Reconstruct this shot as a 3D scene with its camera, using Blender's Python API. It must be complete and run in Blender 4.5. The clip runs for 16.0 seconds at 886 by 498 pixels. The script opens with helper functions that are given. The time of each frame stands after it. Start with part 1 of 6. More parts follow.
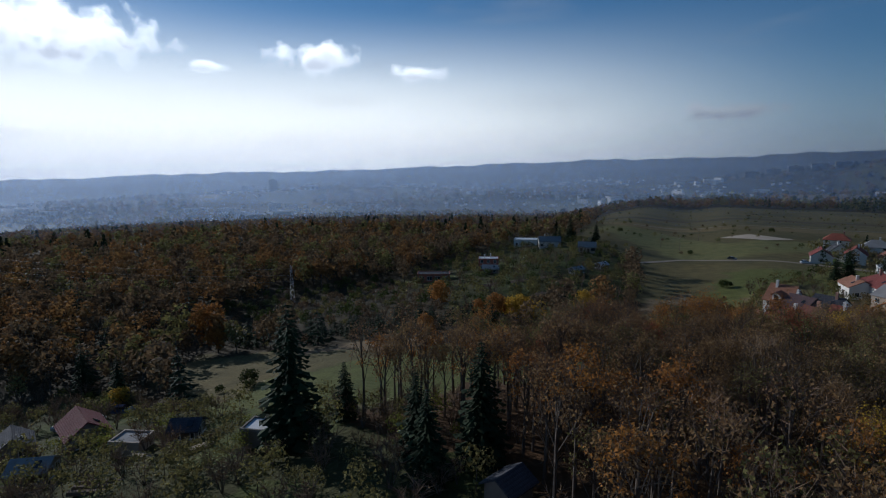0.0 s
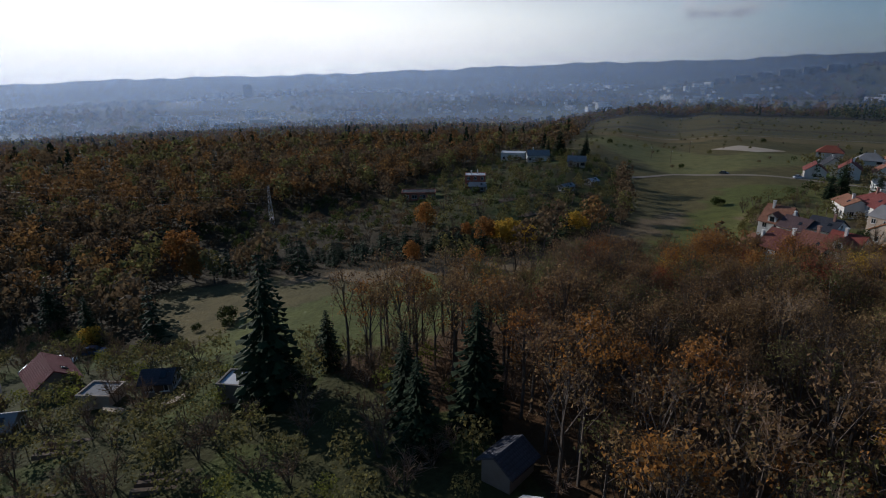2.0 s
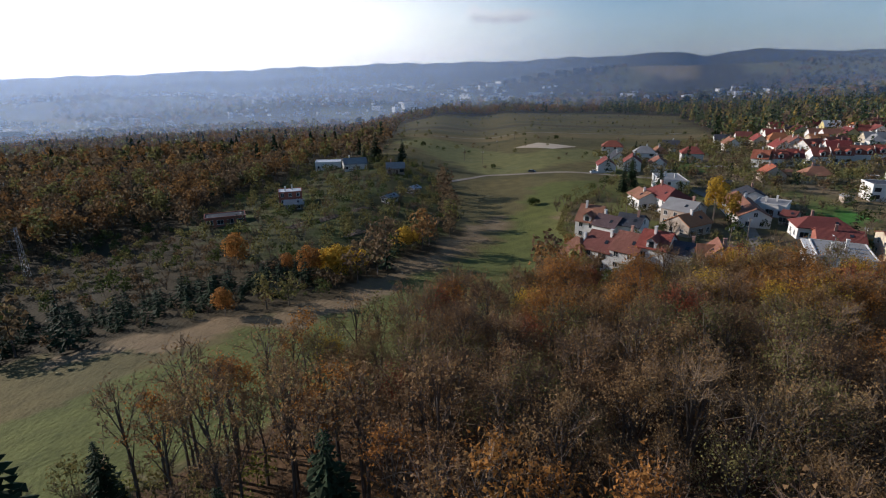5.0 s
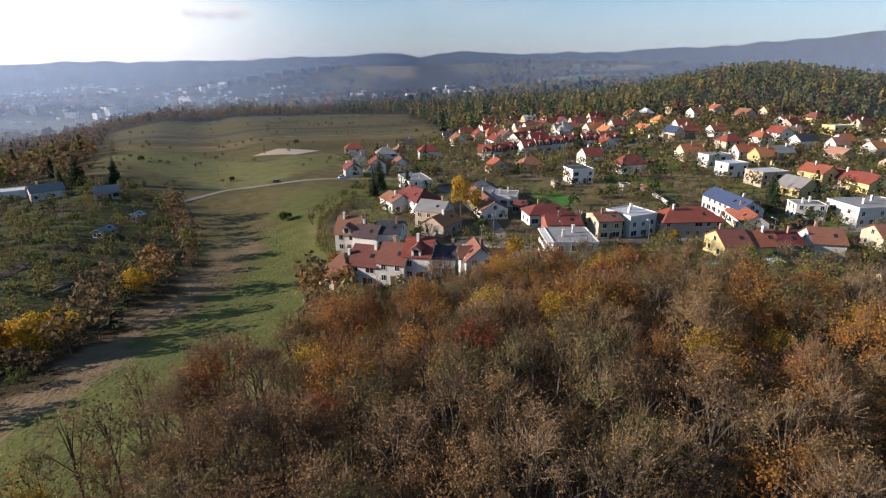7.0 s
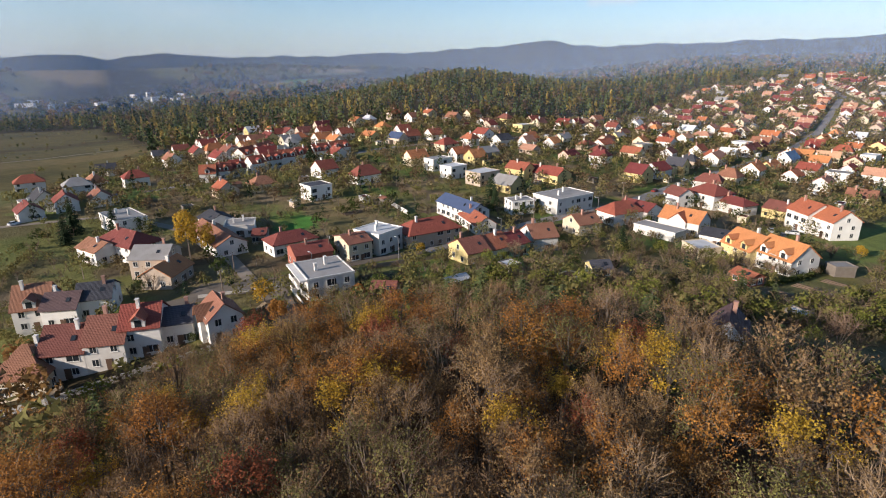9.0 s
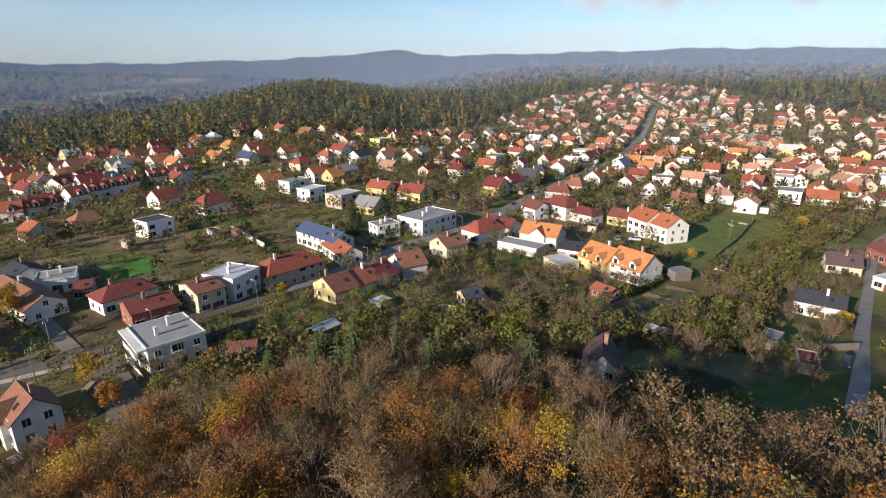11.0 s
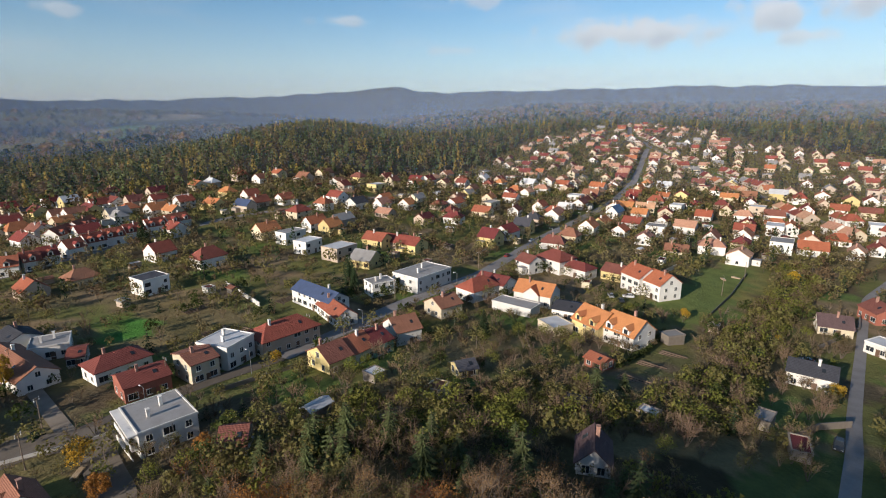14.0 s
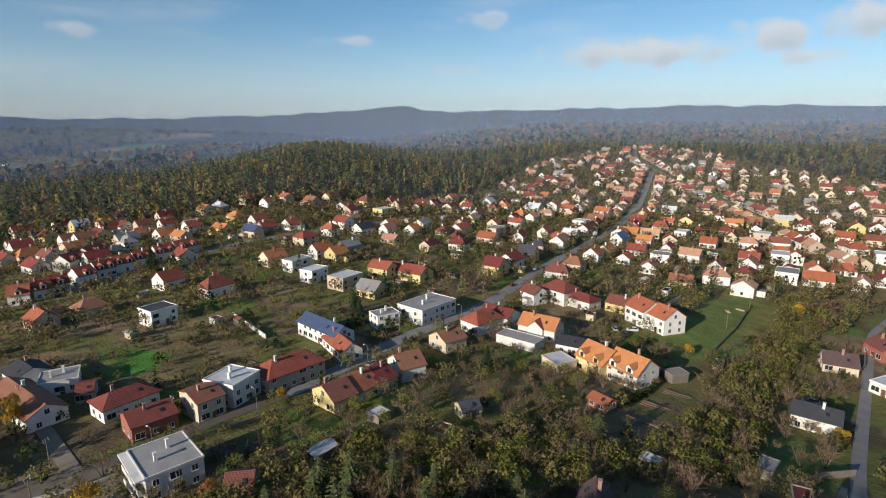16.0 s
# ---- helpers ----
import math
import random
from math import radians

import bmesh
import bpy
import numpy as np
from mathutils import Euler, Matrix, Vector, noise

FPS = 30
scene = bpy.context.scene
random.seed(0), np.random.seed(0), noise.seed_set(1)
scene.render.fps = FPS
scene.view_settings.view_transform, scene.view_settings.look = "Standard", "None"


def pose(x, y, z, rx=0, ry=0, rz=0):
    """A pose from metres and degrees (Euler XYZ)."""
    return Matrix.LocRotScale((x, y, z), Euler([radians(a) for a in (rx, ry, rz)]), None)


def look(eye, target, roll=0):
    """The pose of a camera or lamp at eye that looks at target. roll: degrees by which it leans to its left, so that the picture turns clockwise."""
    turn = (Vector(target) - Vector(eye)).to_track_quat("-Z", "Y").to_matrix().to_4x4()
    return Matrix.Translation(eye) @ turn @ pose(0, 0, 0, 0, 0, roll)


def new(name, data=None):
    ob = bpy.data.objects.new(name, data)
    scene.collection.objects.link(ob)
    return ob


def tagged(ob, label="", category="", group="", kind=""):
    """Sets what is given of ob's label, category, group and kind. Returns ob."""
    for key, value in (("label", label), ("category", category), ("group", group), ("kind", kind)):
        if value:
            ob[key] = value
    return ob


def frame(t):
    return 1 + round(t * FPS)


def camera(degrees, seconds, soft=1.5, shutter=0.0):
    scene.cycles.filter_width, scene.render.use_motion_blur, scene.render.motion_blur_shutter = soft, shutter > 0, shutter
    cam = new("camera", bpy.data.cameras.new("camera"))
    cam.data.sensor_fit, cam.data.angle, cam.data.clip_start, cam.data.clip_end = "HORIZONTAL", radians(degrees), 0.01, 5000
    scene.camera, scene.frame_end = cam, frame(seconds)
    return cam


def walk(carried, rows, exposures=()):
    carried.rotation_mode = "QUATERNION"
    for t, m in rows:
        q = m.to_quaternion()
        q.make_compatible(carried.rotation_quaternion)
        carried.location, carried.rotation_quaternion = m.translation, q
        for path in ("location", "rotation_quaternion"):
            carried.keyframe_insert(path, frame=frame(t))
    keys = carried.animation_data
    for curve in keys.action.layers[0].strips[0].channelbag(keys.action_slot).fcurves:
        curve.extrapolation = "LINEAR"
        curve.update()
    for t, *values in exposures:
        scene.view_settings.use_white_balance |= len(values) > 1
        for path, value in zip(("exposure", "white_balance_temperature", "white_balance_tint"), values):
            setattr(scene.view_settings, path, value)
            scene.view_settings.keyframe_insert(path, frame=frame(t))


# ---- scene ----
cam = camera(78.9, 16.0, soft=1.1)
# seconds, place, tilt, roll, heading
PATH = [
    (0, 10.421, -24.324, 43.677, 81.305, -0.406, 25.379),
    (0.5, 9.480, -22.546, 44.224, 80.471, -0.384, 25.240),
    (1, 8.605, -20.886, 44.884, 76.230, -0.415, 25.237),
    (1.5, 7.522, -19.023, 45.526, 71.892, -0.474, 24.766),
    (2, 6.330, -17.020, 46.112, 71.591, -0.481, 23.718),
    (2.5, 5.200, -14.983, 46.665, 71.532, -0.434, 22.047),
    (3, 4.056, -12.878, 47.091, 71.508, -0.386, 19.593),
    (5.5, 0.100, 0.588, 48.244, 71.456, -0.489, -2.267),
    (6, -0.210, 3.390, 48.682, 71.347, -0.433, -9.614),
    (6.5, -0.165, 6.113, 49.048, 71.299, -0.417, -16.630),
    (7, 0.223, 8.964, 49.475, 71.269, -0.265, -23.100),
    (7.5, 1.059, 11.916, 50.012, 71.287, -0.183, -29.638),
    (8, 2.337, 14.508, 51.052, 71.346, -0.234, -35.550),
    (8.5, 3.917, 16.937, 52.076, 71.418, -0.234, -41.870),
    (9, 5.684, 19.149, 53.058, 71.499, -0.198, -51.247),
    (9.5, 7.631, 21.101, 53.949, 71.600, -0.177, -59.264),
    (10, 9.560, 22.671, 54.944, 71.707, -0.153, -64.310),
    (12.5, 14.328, 24.337, 61.879, 72.368, -0.153, -66.707),
    (13, 14.128, 24.104, 63.429, 72.487, -0.162, -66.689),
    (13.5, 14.079, 23.910, 65.066, 73.461, -0.129, -66.627),
    (14, 14.026, 23.860, 66.679, 75.659, -0.083, -66.560),
    (14.5, 13.990, 23.787, 68.227, 76.421, -0.064, -66.447),
    (15, 13.924, 23.685, 69.783, 76.791, -0.048, -66.309),
    (15.5, 13.811, 23.565, 71.333, 77.370, 0.001, -66.132),
    (16, 13.717, 23.408, 72.799, 77.460, 0.027, -65.948),
]
walk(cam, [(t, pose(x, y, z, tilt, 0, head) @ pose(0, 0, 0, 0, 0, roll)) for t, x, y, z, tilt, roll, head in PATH],
     exposures=[(0, -0.85, 5500, 9), (1, -0.85, 5550, 9), (2, -0.68, 5850, 11), (3, -0.36, 5950, 12), (5.5, 0.2, 6250, 14), (7.5, 0.64, 6750, 16), (9.5, 0.62, 6750, 14),
                (12.5, 0.54, 6800, 13), (14.5, 0.3, 6700, 11), (16, 0.28, 6700, 10)])
# ---- world, sun, exposure ----
CLOUDS = [(60, 11.3, 14.5, 5.0, 0.95), (38.1, 10.7, 8.0, 2.8, 0.9), (28.1, 9.4, 5.2, 1.5, 0.85), (48.0, 9.4, 3.2, 1.0, 0.7), (-2.2, 4.9, 9.4, 1.6, 0.8),
          (-85.5, 7.0, 16, 2.6, 0.75), (-96.2, 7.9, 6, 3.0, 0.75), (-98.9, 6.1, 5.2, 1.2, 0.65), (-102.4, 8.8, 7.0, 3.0, 0.75),
          (-32.8, 8.3, 2.8, 1.2, 0.4), (-56.6, 8.5, 5, 1.2, 0.45), (-70.5, 10.5, 4.6, 1.6, 0.4), (-68, 5.9, 5.2, 0.8, 0.35)]
SUN_HEAD, SUN_HIGH = 70.0, 18.0
sky_world = bpy.data.worlds.new("sky")
scene.world = sky_world
sky_world.use_nodes = True
wt = sky_world.node_tree
wt.nodes.clear()
w_out = wt.nodes.new("ShaderNodeOutputWorld")
w_bg = wt.nodes.new("ShaderNodeBackground")
w_sky = wt.nodes.new("ShaderNodeTexSky")
w_sky.sky_type = "NISHITA"
w_sky.sun_disc = False
w_sky.sun_elevation = radians(SUN_HIGH)
w_sky.sun_rotation = radians(-SUN_HEAD)
w_sky.altitude = 350
w_sky.air_density, w_sky.dust_density, w_sky.ozone_density = 1.0, 0.2, 3.5
w_bg.inputs["Strength"].default_value = 0.092
# thin streaks and small fair-weather clouds
w_tex = wt.nodes.new("ShaderNodeTexCoord")
w_map = wt.nodes.new("ShaderNodeMapping")
w_map.inputs["Scale"].default_value = (1.6, 1.6, 9.0)
wt.links.new(w_tex.outputs["Generated"], w_map.inputs["Vector"])


def w_math(how, p, q=0.0, r=0.0):
    n = wt.nodes.new("ShaderNodeMath")
    n.operation = how
    for slot, v in zip(n.inputs, (p, q, r)):
        if isinstance(v, (int, float)):
            slot.default_value = v
        else:
            wt.links.new(v, slot)
    return n.outputs[0]


def w_step(value, lo, hi, a, b):
    n = wt.nodes.new("ShaderNodeMapRange")
    n.interpolation_type = "SMOOTHSTEP"
    for key, v in (("From Min", lo), ("From Max", hi), ("To Min", a), ("To Max", b)):
        n.inputs[key].default_value = v
    wt.links.new(value, n.inputs["Value"])
    return n.outputs[0]


def w_noise(vector, scale, detail):
    n = wt.nodes.new("ShaderNodeTexNoise")
    n.inputs["Scale"].default_value, n.inputs["Detail"].default_value = scale, detail
    wt.links.new(vector, n.inputs["Vector"])
    return n.outputs[0]


def w_blend(factor, p, q):
    n = wt.nodes.new("ShaderNodeMix")
    n.data_type = "RGBA"
    wt.links.new(factor, n.inputs["Factor"])
    for key, v in (("A", p), ("B", q)):
        if isinstance(v, tuple):
            n.inputs[key].default_value = (*v, 1)
        else:
            wt.links.new(v, n.inputs[key])
    return n.outputs["Result"]


streaks = w_step(w_noise(w_map.outputs[0], 2.2, 7.0), 0.5, 0.85, 0.0, 0.3)
w_sep = wt.nodes.new("ShaderNodeSeparateXYZ")
wt.links.new(w_tex.outputs["Generated"], w_sep.inputs[0])
head_now = w_math("ARCTAN2", w_math("MULTIPLY", w_sep.outputs[0], -1.0), w_sep.outputs[1])
high_now = w_math("ARCSINE", w_sep.outputs[2])
ragged = w_math("MULTIPLY_ADD", w_noise(w_tex.outputs["Generated"], 30.0, 7.0), 2.6, -1.3)
cover, bellies = None, None
# heading, height, width and depth in degrees, thickness
for c_head, c_high, c_wide, c_deep, c_thick in CLOUDS:
    u = w_math("MULTIPLY", w_math("SUBTRACT", head_now, radians(c_head)), 2 / radians(c_wide))
    v = w_math("MULTIPLY", w_math("SUBTRACT", high_now, radians(c_high)), 2 / radians(c_deep))
    far_off = w_math("SQRT", w_math("ADD", w_math("MULTIPLY", u, u), w_math("MULTIPLY", v, v)))
    puff = w_step(w_math("ADD", far_off, ragged), 0.35, 1.25, c_thick, 0.0)
    belly = w_math("MULTIPLY", puff, w_step(w_math("ADD", v, ragged), -0.9, 0.5, 1.0, 0.0))
    cover = puff if cover is None else w_math("MAXIMUM", cover, puff)
    bellies = belly if bellies is None else w_math("MAXIMUM", bellies, belly)
sunward = w_math("ADD", w_math("MULTIPLY", w_sep.outputs[0], -math.sin(radians(SUN_HEAD))), w_math("MULTIPLY", w_sep.outputs[1], math.cos(radians(SUN_HEAD))))
low_air = w_math("MULTIPLY", w_step(high_now, radians(-2.0), radians(11.0), 1.0, 0.0), w_step(sunward, -0.3, 0.95, 0.42, 0.9))
glow = w_math("MULTIPLY", w_step(high_now, radians(0.0), radians(16.0), 0.95, 0.0), w_step(sunward, 0.1, 0.95, 0.0, 1.0))
w_tint = wt.nodes.new("ShaderNodeHueSaturation")
w_tint.inputs["Hue"].default_value = 0.497
w_tint.inputs["Saturation"].default_value = 1.12
w_tint.inputs["Value"].default_value = 1.1
wt.links.new(w_sky.outputs[0], w_tint.inputs["Color"])
airy = w_blend(streaks, w_blend(glow, w_blend(low_air, w_tint.outputs[0], (6.9, 7.5, 8.2)), (33.0, 30.0, 25.0)), (7.2, 7.1, 7.0))
lit_through = w_step(sunward, 0.2, 0.9, 0.0, 1.0)
cloudy = w_blend(cover, airy, w_blend(bellies, w_blend(lit_through, (6.7, 6.6, 6.5), (30.0, 29.5, 28.5)), w_blend(lit_through, (4.4, 4.5, 4.8), (13.0, 13.0, 13.3))))
wt.links.new(cloudy, w_bg.inputs["Color"])
wt.links.new(w_bg.outputs[0], w_out.inputs["Surface"])

sun = new("sun", bpy.data.lights.new("sun", "SUN"))
sun.data.energy, sun.data.angle, sun.data.color = 5.0, radians(0.6), (1.0, 0.92, 0.82)
to_sun = Vector((-math.sin(radians(SUN_HEAD)) * math.cos(radians(SUN_HIGH)),
                 math.cos(radians(SUN_HEAD)) * math.cos(radians(SUN_HIGH)), math.sin(radians(SUN_HIGH))))
sun.matrix_world = look(to_sun * 300, (0, 0, 0))


# ---- materials ----
def nodes_of(name):
    mat = bpy.data.materials.new(name)
    mat.use_nodes = True
    nt = mat.node_tree
    return mat, nt, nt.nodes["Principled BSDF"]


def noise_node(nt, scale, detail=4.0, coords=None):
    n = nt.nodes.new("ShaderNodeTexNoise")
    n.inputs["Scale"].default_value, n.inputs["Detail"].default_value = scale, detail
    if coords:
        nt.links.new(coords, n.inputs["Vector"])
    return n.outputs[0]


def ranged(nt, value, a, b, c, d):
    n = nt.nodes.new("ShaderNodeMapRange")
    for key, v in (("From Min", a), ("From Max", b), ("To Min", c), ("To Max", d)):
        n.inputs[key].default_value = v
    nt.links.new(value, n.inputs["Value"])
    return n.outputs[0]


def mixed(nt, factor, a, b, how="MIX"):
    n = nt.nodes.new("ShaderNodeMix")
    n.data_type, n.blend_type = "RGBA", how
    for key, v in (("Factor", factor), ("A", a), ("B", b)):
        if hasattr(v, "is_linked"):
            nt.links.new(v, n.inputs[key])
        elif key == "Factor":
            n.inputs[key].default_value = v
        else:
            n.inputs[key].default_value = (*v, 1)
    return n.outputs["Result"]


def bumped(nt, bsdf, height, strength, distance):
    n = nt.nodes.new("ShaderNodeBump")
    n.inputs["Strength"].default_value, n.inputs["Distance"].default_value = strength, distance
    nt.links.new(height, n.inputs["Height"])
    nt.links.new(n.outputs[0], bsdf.inputs["Normal"])


def position(nt):
    return nt.nodes.new("ShaderNodeNewGeometry").outputs["Position"]


def matt(name, colour, rough=0.85, vary=0.25, scale=0.8, fine=9.0, bump=0.2, metallic=0.0, stain=(0.5, 0.45, 0.4)):
    """A weathered surface: grain and broad stains over one base colour, with a little difference from thing to thing."""
    mat, nt, b = nodes_of(name)
    p = position(nt)
    broad = ranged(nt, noise_node(nt, scale, 5, p), 0.35, 0.7, 0.0, vary)
    grain = noise_node(nt, fine, 3, p)
    c = mixed(nt, broad, colour, tuple(v * s for v, s in zip(colour, stain)))
    c = mixed(nt, ranged(nt, grain, 0.3, 0.7, 0.0, vary * 0.6), c, tuple(min(1, v * 1.35) for v in colour))
    own = nt.nodes.new("ShaderNodeObjectInfo").outputs["Random"]
    hsv = nt.nodes.new("ShaderNodeHueSaturation")
    nt.links.new(ranged(nt, own, 0, 1, 0.82, 1.12), hsv.inputs["Value"])
    nt.links.new(c, hsv.inputs["Color"])
    nt.links.new(hsv.outputs[0], b.inputs["Base Color"])
    b.inputs["Roughness"].default_value, b.inputs["Metallic"].default_value = rough, metallic
    bumped(nt, b, grain, bump, 0.03)
    return mat


def tiled(name, colour):
    """Clay roof tiles: courses running along the eaves, weathered in patches."""
    mat, nt, b = nodes_of(name)
    tex = nt.nodes.new("ShaderNodeTexCoord").outputs["Object"]
    p = position(nt)
    wave = nt.nodes.new("ShaderNodeTexWave")
    wave.bands_direction = "Z"
    wave.inputs["Scale"].default_value, wave.inputs["Distortion"].default_value = 1.6, 0.4
    nt.links.new(tex, wave.inputs["Vector"])
    cols = nt.nodes.new("ShaderNodeTexWave")
    cols.bands_direction = "X"
    cols.inputs["Scale"].default_value = 1.3
    nt.links.new(tex, cols.inputs["Vector"])
    broad = ranged(nt, noise_node(nt, 0.5, 5, p), 0.35, 0.7, 0.0, 0.5)
    fleck = ranged(nt, noise_node(nt, 5.0, 4, p), 0.35, 0.7, 0.0, 0.5)
    c = mixed(nt, broad, colour, tuple(v * 0.55 for v in colour))
    c = mixed(nt, fleck, c, tuple(min(1.0, v * 1.35 + 0.02) for v in colour))
    c = mixed(nt, ranged(nt, wave.outputs[0], 0.0, 0.35, 0.35, 0.0), c, tuple(v * 0.4 for v in colour))
    own = nt.nodes.new("ShaderNodeObjectInfo").outputs["Random"]
    hsv = nt.nodes.new("ShaderNodeHueSaturation")
    nt.links.new(ranged(nt, own, 0, 1, 0.75, 1.2), hsv.inputs["Value"])
    nt.links.new(ranged(nt, own, 0, 1, 0.485, 0.512), hsv.inputs["Hue"])
    nt.links.new(c, hsv.inputs["Color"])
    nt.links.new(hsv.outputs[0], b.inputs["Base Color"])
    b.inputs["Roughness"].default_value = 0.8
    b.inputs["Specular IOR Level"].default_value = 0.2
    add = nt.nodes.new("ShaderNodeMath")
    nt.links.new(wave.outputs[0], add.inputs[0])
    nt.links.new(cols.outputs[0], add.inputs[1])
    bumped(nt, b, add.outputs[0], 0.6, 0.06)
    return mat


def leafy(name, colour, spread=0.35, through_light=0.36):
    """Leaves: every leaf its own shade, some light shining through."""
    mat, nt, b = nodes_of(name)
    geo = nt.nodes.new("ShaderNodeNewGeometry")
    own = nt.nodes.new("ShaderNodeObjectInfo").outputs["Random"]
    hsv = nt.nodes.new("ShaderNodeHueSaturation")
    hsv.inputs["Color"].default_value = (*colour, 1)
    nt.links.new(ranged(nt, geo.outputs["Random Per Island"], 0, 1, 1 - spread, 1 + spread), hsv.inputs["Value"])
    c = mixed(nt, ranged(nt, own, 0, 1, 0.0, 0.4), hsv.outputs[0], tuple(v * 0.6 for v in colour))
    broad = ranged(nt, noise_node(nt, 0.06, 3, geo.outputs["Position"]), 0.35, 0.65, 0.0, 0.45)
    c = mixed(nt, broad, c, (colour[0] * 0.75, colour[1] * 0.62, colour[2] * 0.8))
    nt.links.new(c, b.inputs["Base Color"])
    b.inputs["Roughness"].default_value = 0.8
    b.inputs["Specular IOR Level"].default_value = 0.08
    tr = nt.nodes.new("ShaderNodeBsdfTranslucent")
    nt.links.new(c, tr.inputs["Color"])
    mix = nt.nodes.new("ShaderNodeMixShader")
    mix.inputs[0].default_value = through_light
    nt.links.new(b.outputs[0], mix.inputs[1])
    nt.links.new(tr.outputs[0], mix.inputs[2])
    nt.links.new(mix.outputs[0], nt.nodes["Material Output"].inputs["Surface"])
    return mat


BARK = matt("bark", (0.11, 0.085, 0.065), 0.9, 0.5, 1.5, 14, 0.4)
TWIG = leafy("twigs", (0.2, 0.142, 0.09), 0.45, 0.1)
LEAF = {
    "brown": leafy("leaf_brown", (0.27, 0.172, 0.075)),
    "orange": leafy("leaf_orange", (0.37, 0.175, 0.045), 0.35, 0.4),
    "yellow": leafy("leaf_yellow", (0.54, 0.36, 0.05), 0.35, 0.45),
    "red": leafy("leaf_red", (0.31, 0.105, 0.05), 0.35, 0.4),
    "olive": leafy("leaf_olive", (0.185, 0.168, 0.058)),
    "green": leafy("leaf_green", (0.07, 0.09, 0.025)),
    "needle": leafy("needles", (0.03, 0.048, 0.02), 0.4, 0.08),
    "pine": leafy("pine_needles", (0.085, 0.105, 0.04), 0.4, 0.12),
    "drab": leafy("leaf_drab", (0.19, 0.155, 0.075)),
    "larch": leafy("leaf_larch", (0.3, 0.22, 0.055)),
    "dusk": leafy("leaf_dull_brown", (0.165, 0.115, 0.06)),
    "rust": leafy("leaf_dull_orange", (0.25, 0.14, 0.05), 0.35, 0.35),
    "greenleaf": leafy("leaf_fresh", (0.2, 0.21, 0.045)),
}
WALL = {
    "white": matt("plaster_white", (0.68, 0.65, 0.6), 0.9, 0.25, 0.5, 6, 0.1),
    "cream": matt("plaster_cream", (0.58, 0.49, 0.35), 0.9, 0.3, 0.5, 6, 0.1),
    "yellow": matt("plaster_yellow", (0.6, 0.48, 0.22), 0.9, 0.25, 0.5, 6, 0.1),
    "tan": matt("plaster_tan", (0.45, 0.36, 0.28), 0.9, 0.3, 0.5, 6, 0.1),
    "green": matt("plaster_green", (0.2, 0.38, 0.28), 0.9, 0.25, 0.5, 6, 0.1),
    "brick": matt("brick_red", (0.3, 0.1, 0.065), 0.9, 0.4, 0.8, 8, 0.3),
    "wood": matt("planks_grey", (0.2, 0.17, 0.14), 0.85, 0.4, 1.0, 10, 0.3),
}
ROOF = {
    "red": tiled("tiles_red", (0.275, 0.075, 0.048)),
    "orange": tiled("tiles_orange", (0.43, 0.155, 0.068)),
    "brown": tiled("tiles_brown", (0.24, 0.1, 0.065)),
    "maroon": tiled("tiles_maroon", (0.19, 0.05, 0.04)),
    "purple": tiled("tiles_purple", (0.1, 0.06, 0.06)),
    "dark": tiled("tiles_slate", (0.06, 0.06, 0.07)),
    "pale": tiled("tiles_faded", (0.46, 0.25, 0.16)),
    "grey": matt("roof_felt_grey", (0.26, 0.25, 0.24), 0.9, 0.4, 0.4, 4, 0.2),
    "white": matt("roof_sheet_pale", (0.55, 0.55, 0.55), 0.6, 0.35, 0.4, 4, 0.1),
    "solar": matt("solar_glass", (0.06, 0.08, 0.14), 0.25, 0.3, 0.6, 2, 0.05),
}
ROOF_WORDS = {"red": "red tiled roof", "orange": "bright orange tiled roof", "brown": "brown tiled roof",
              "maroon": "dark red tiled roof", "purple": "dark purple-brown roof", "dark": "dark slate-grey roof",
              "pale": "sun-faded pink-brown tiled roof", "grey": "grey felt roof", "white": "pale sheet roof", "solar": "dark blue solar panel roof"}
WALL_WORDS = {"white": "white rendered", "cream": "cream rendered", "yellow": "yellow rendered", "tan": "tan rendered",
              "green": "pale green rendered", "brick": "red brick", "wood": "grey timber"}
FRAME = matt("window_frame", (0.6, 0.58, 0.54), 0.6, 0.2)
SLATE_METAL = matt("metal_grey", (0.3, 0.3, 0.31), 0.45, 0.3, metallic=0.6)
ASPHALT = matt("asphalt", (0.21, 0.195, 0.185), 0.9, 0.5, 0.25, 3, 0.2)
GRAVEL = matt("gravel_track", (0.27, 0.22, 0.165), 0.95, 0.5, 0.3, 3, 0.4)
CONCRETE = matt("concrete", (0.42, 0.4, 0.37), 0.9, 0.4, 0.4, 5, 0.2)
TYRE = matt("rubber", (0.02, 0.02, 0.02), 0.8, 0.2)
CHIMNEY = matt("chimney_brick", (0.36, 0.2, 0.15), 0.9, 0.4)
glass, g_nt, g_b = nodes_of("window_glass")
g_b.inputs["Base Color"].default_value = (0.025, 0.03, 0.035, 1)
g_b.inputs["Roughness"].default_value = 0.08


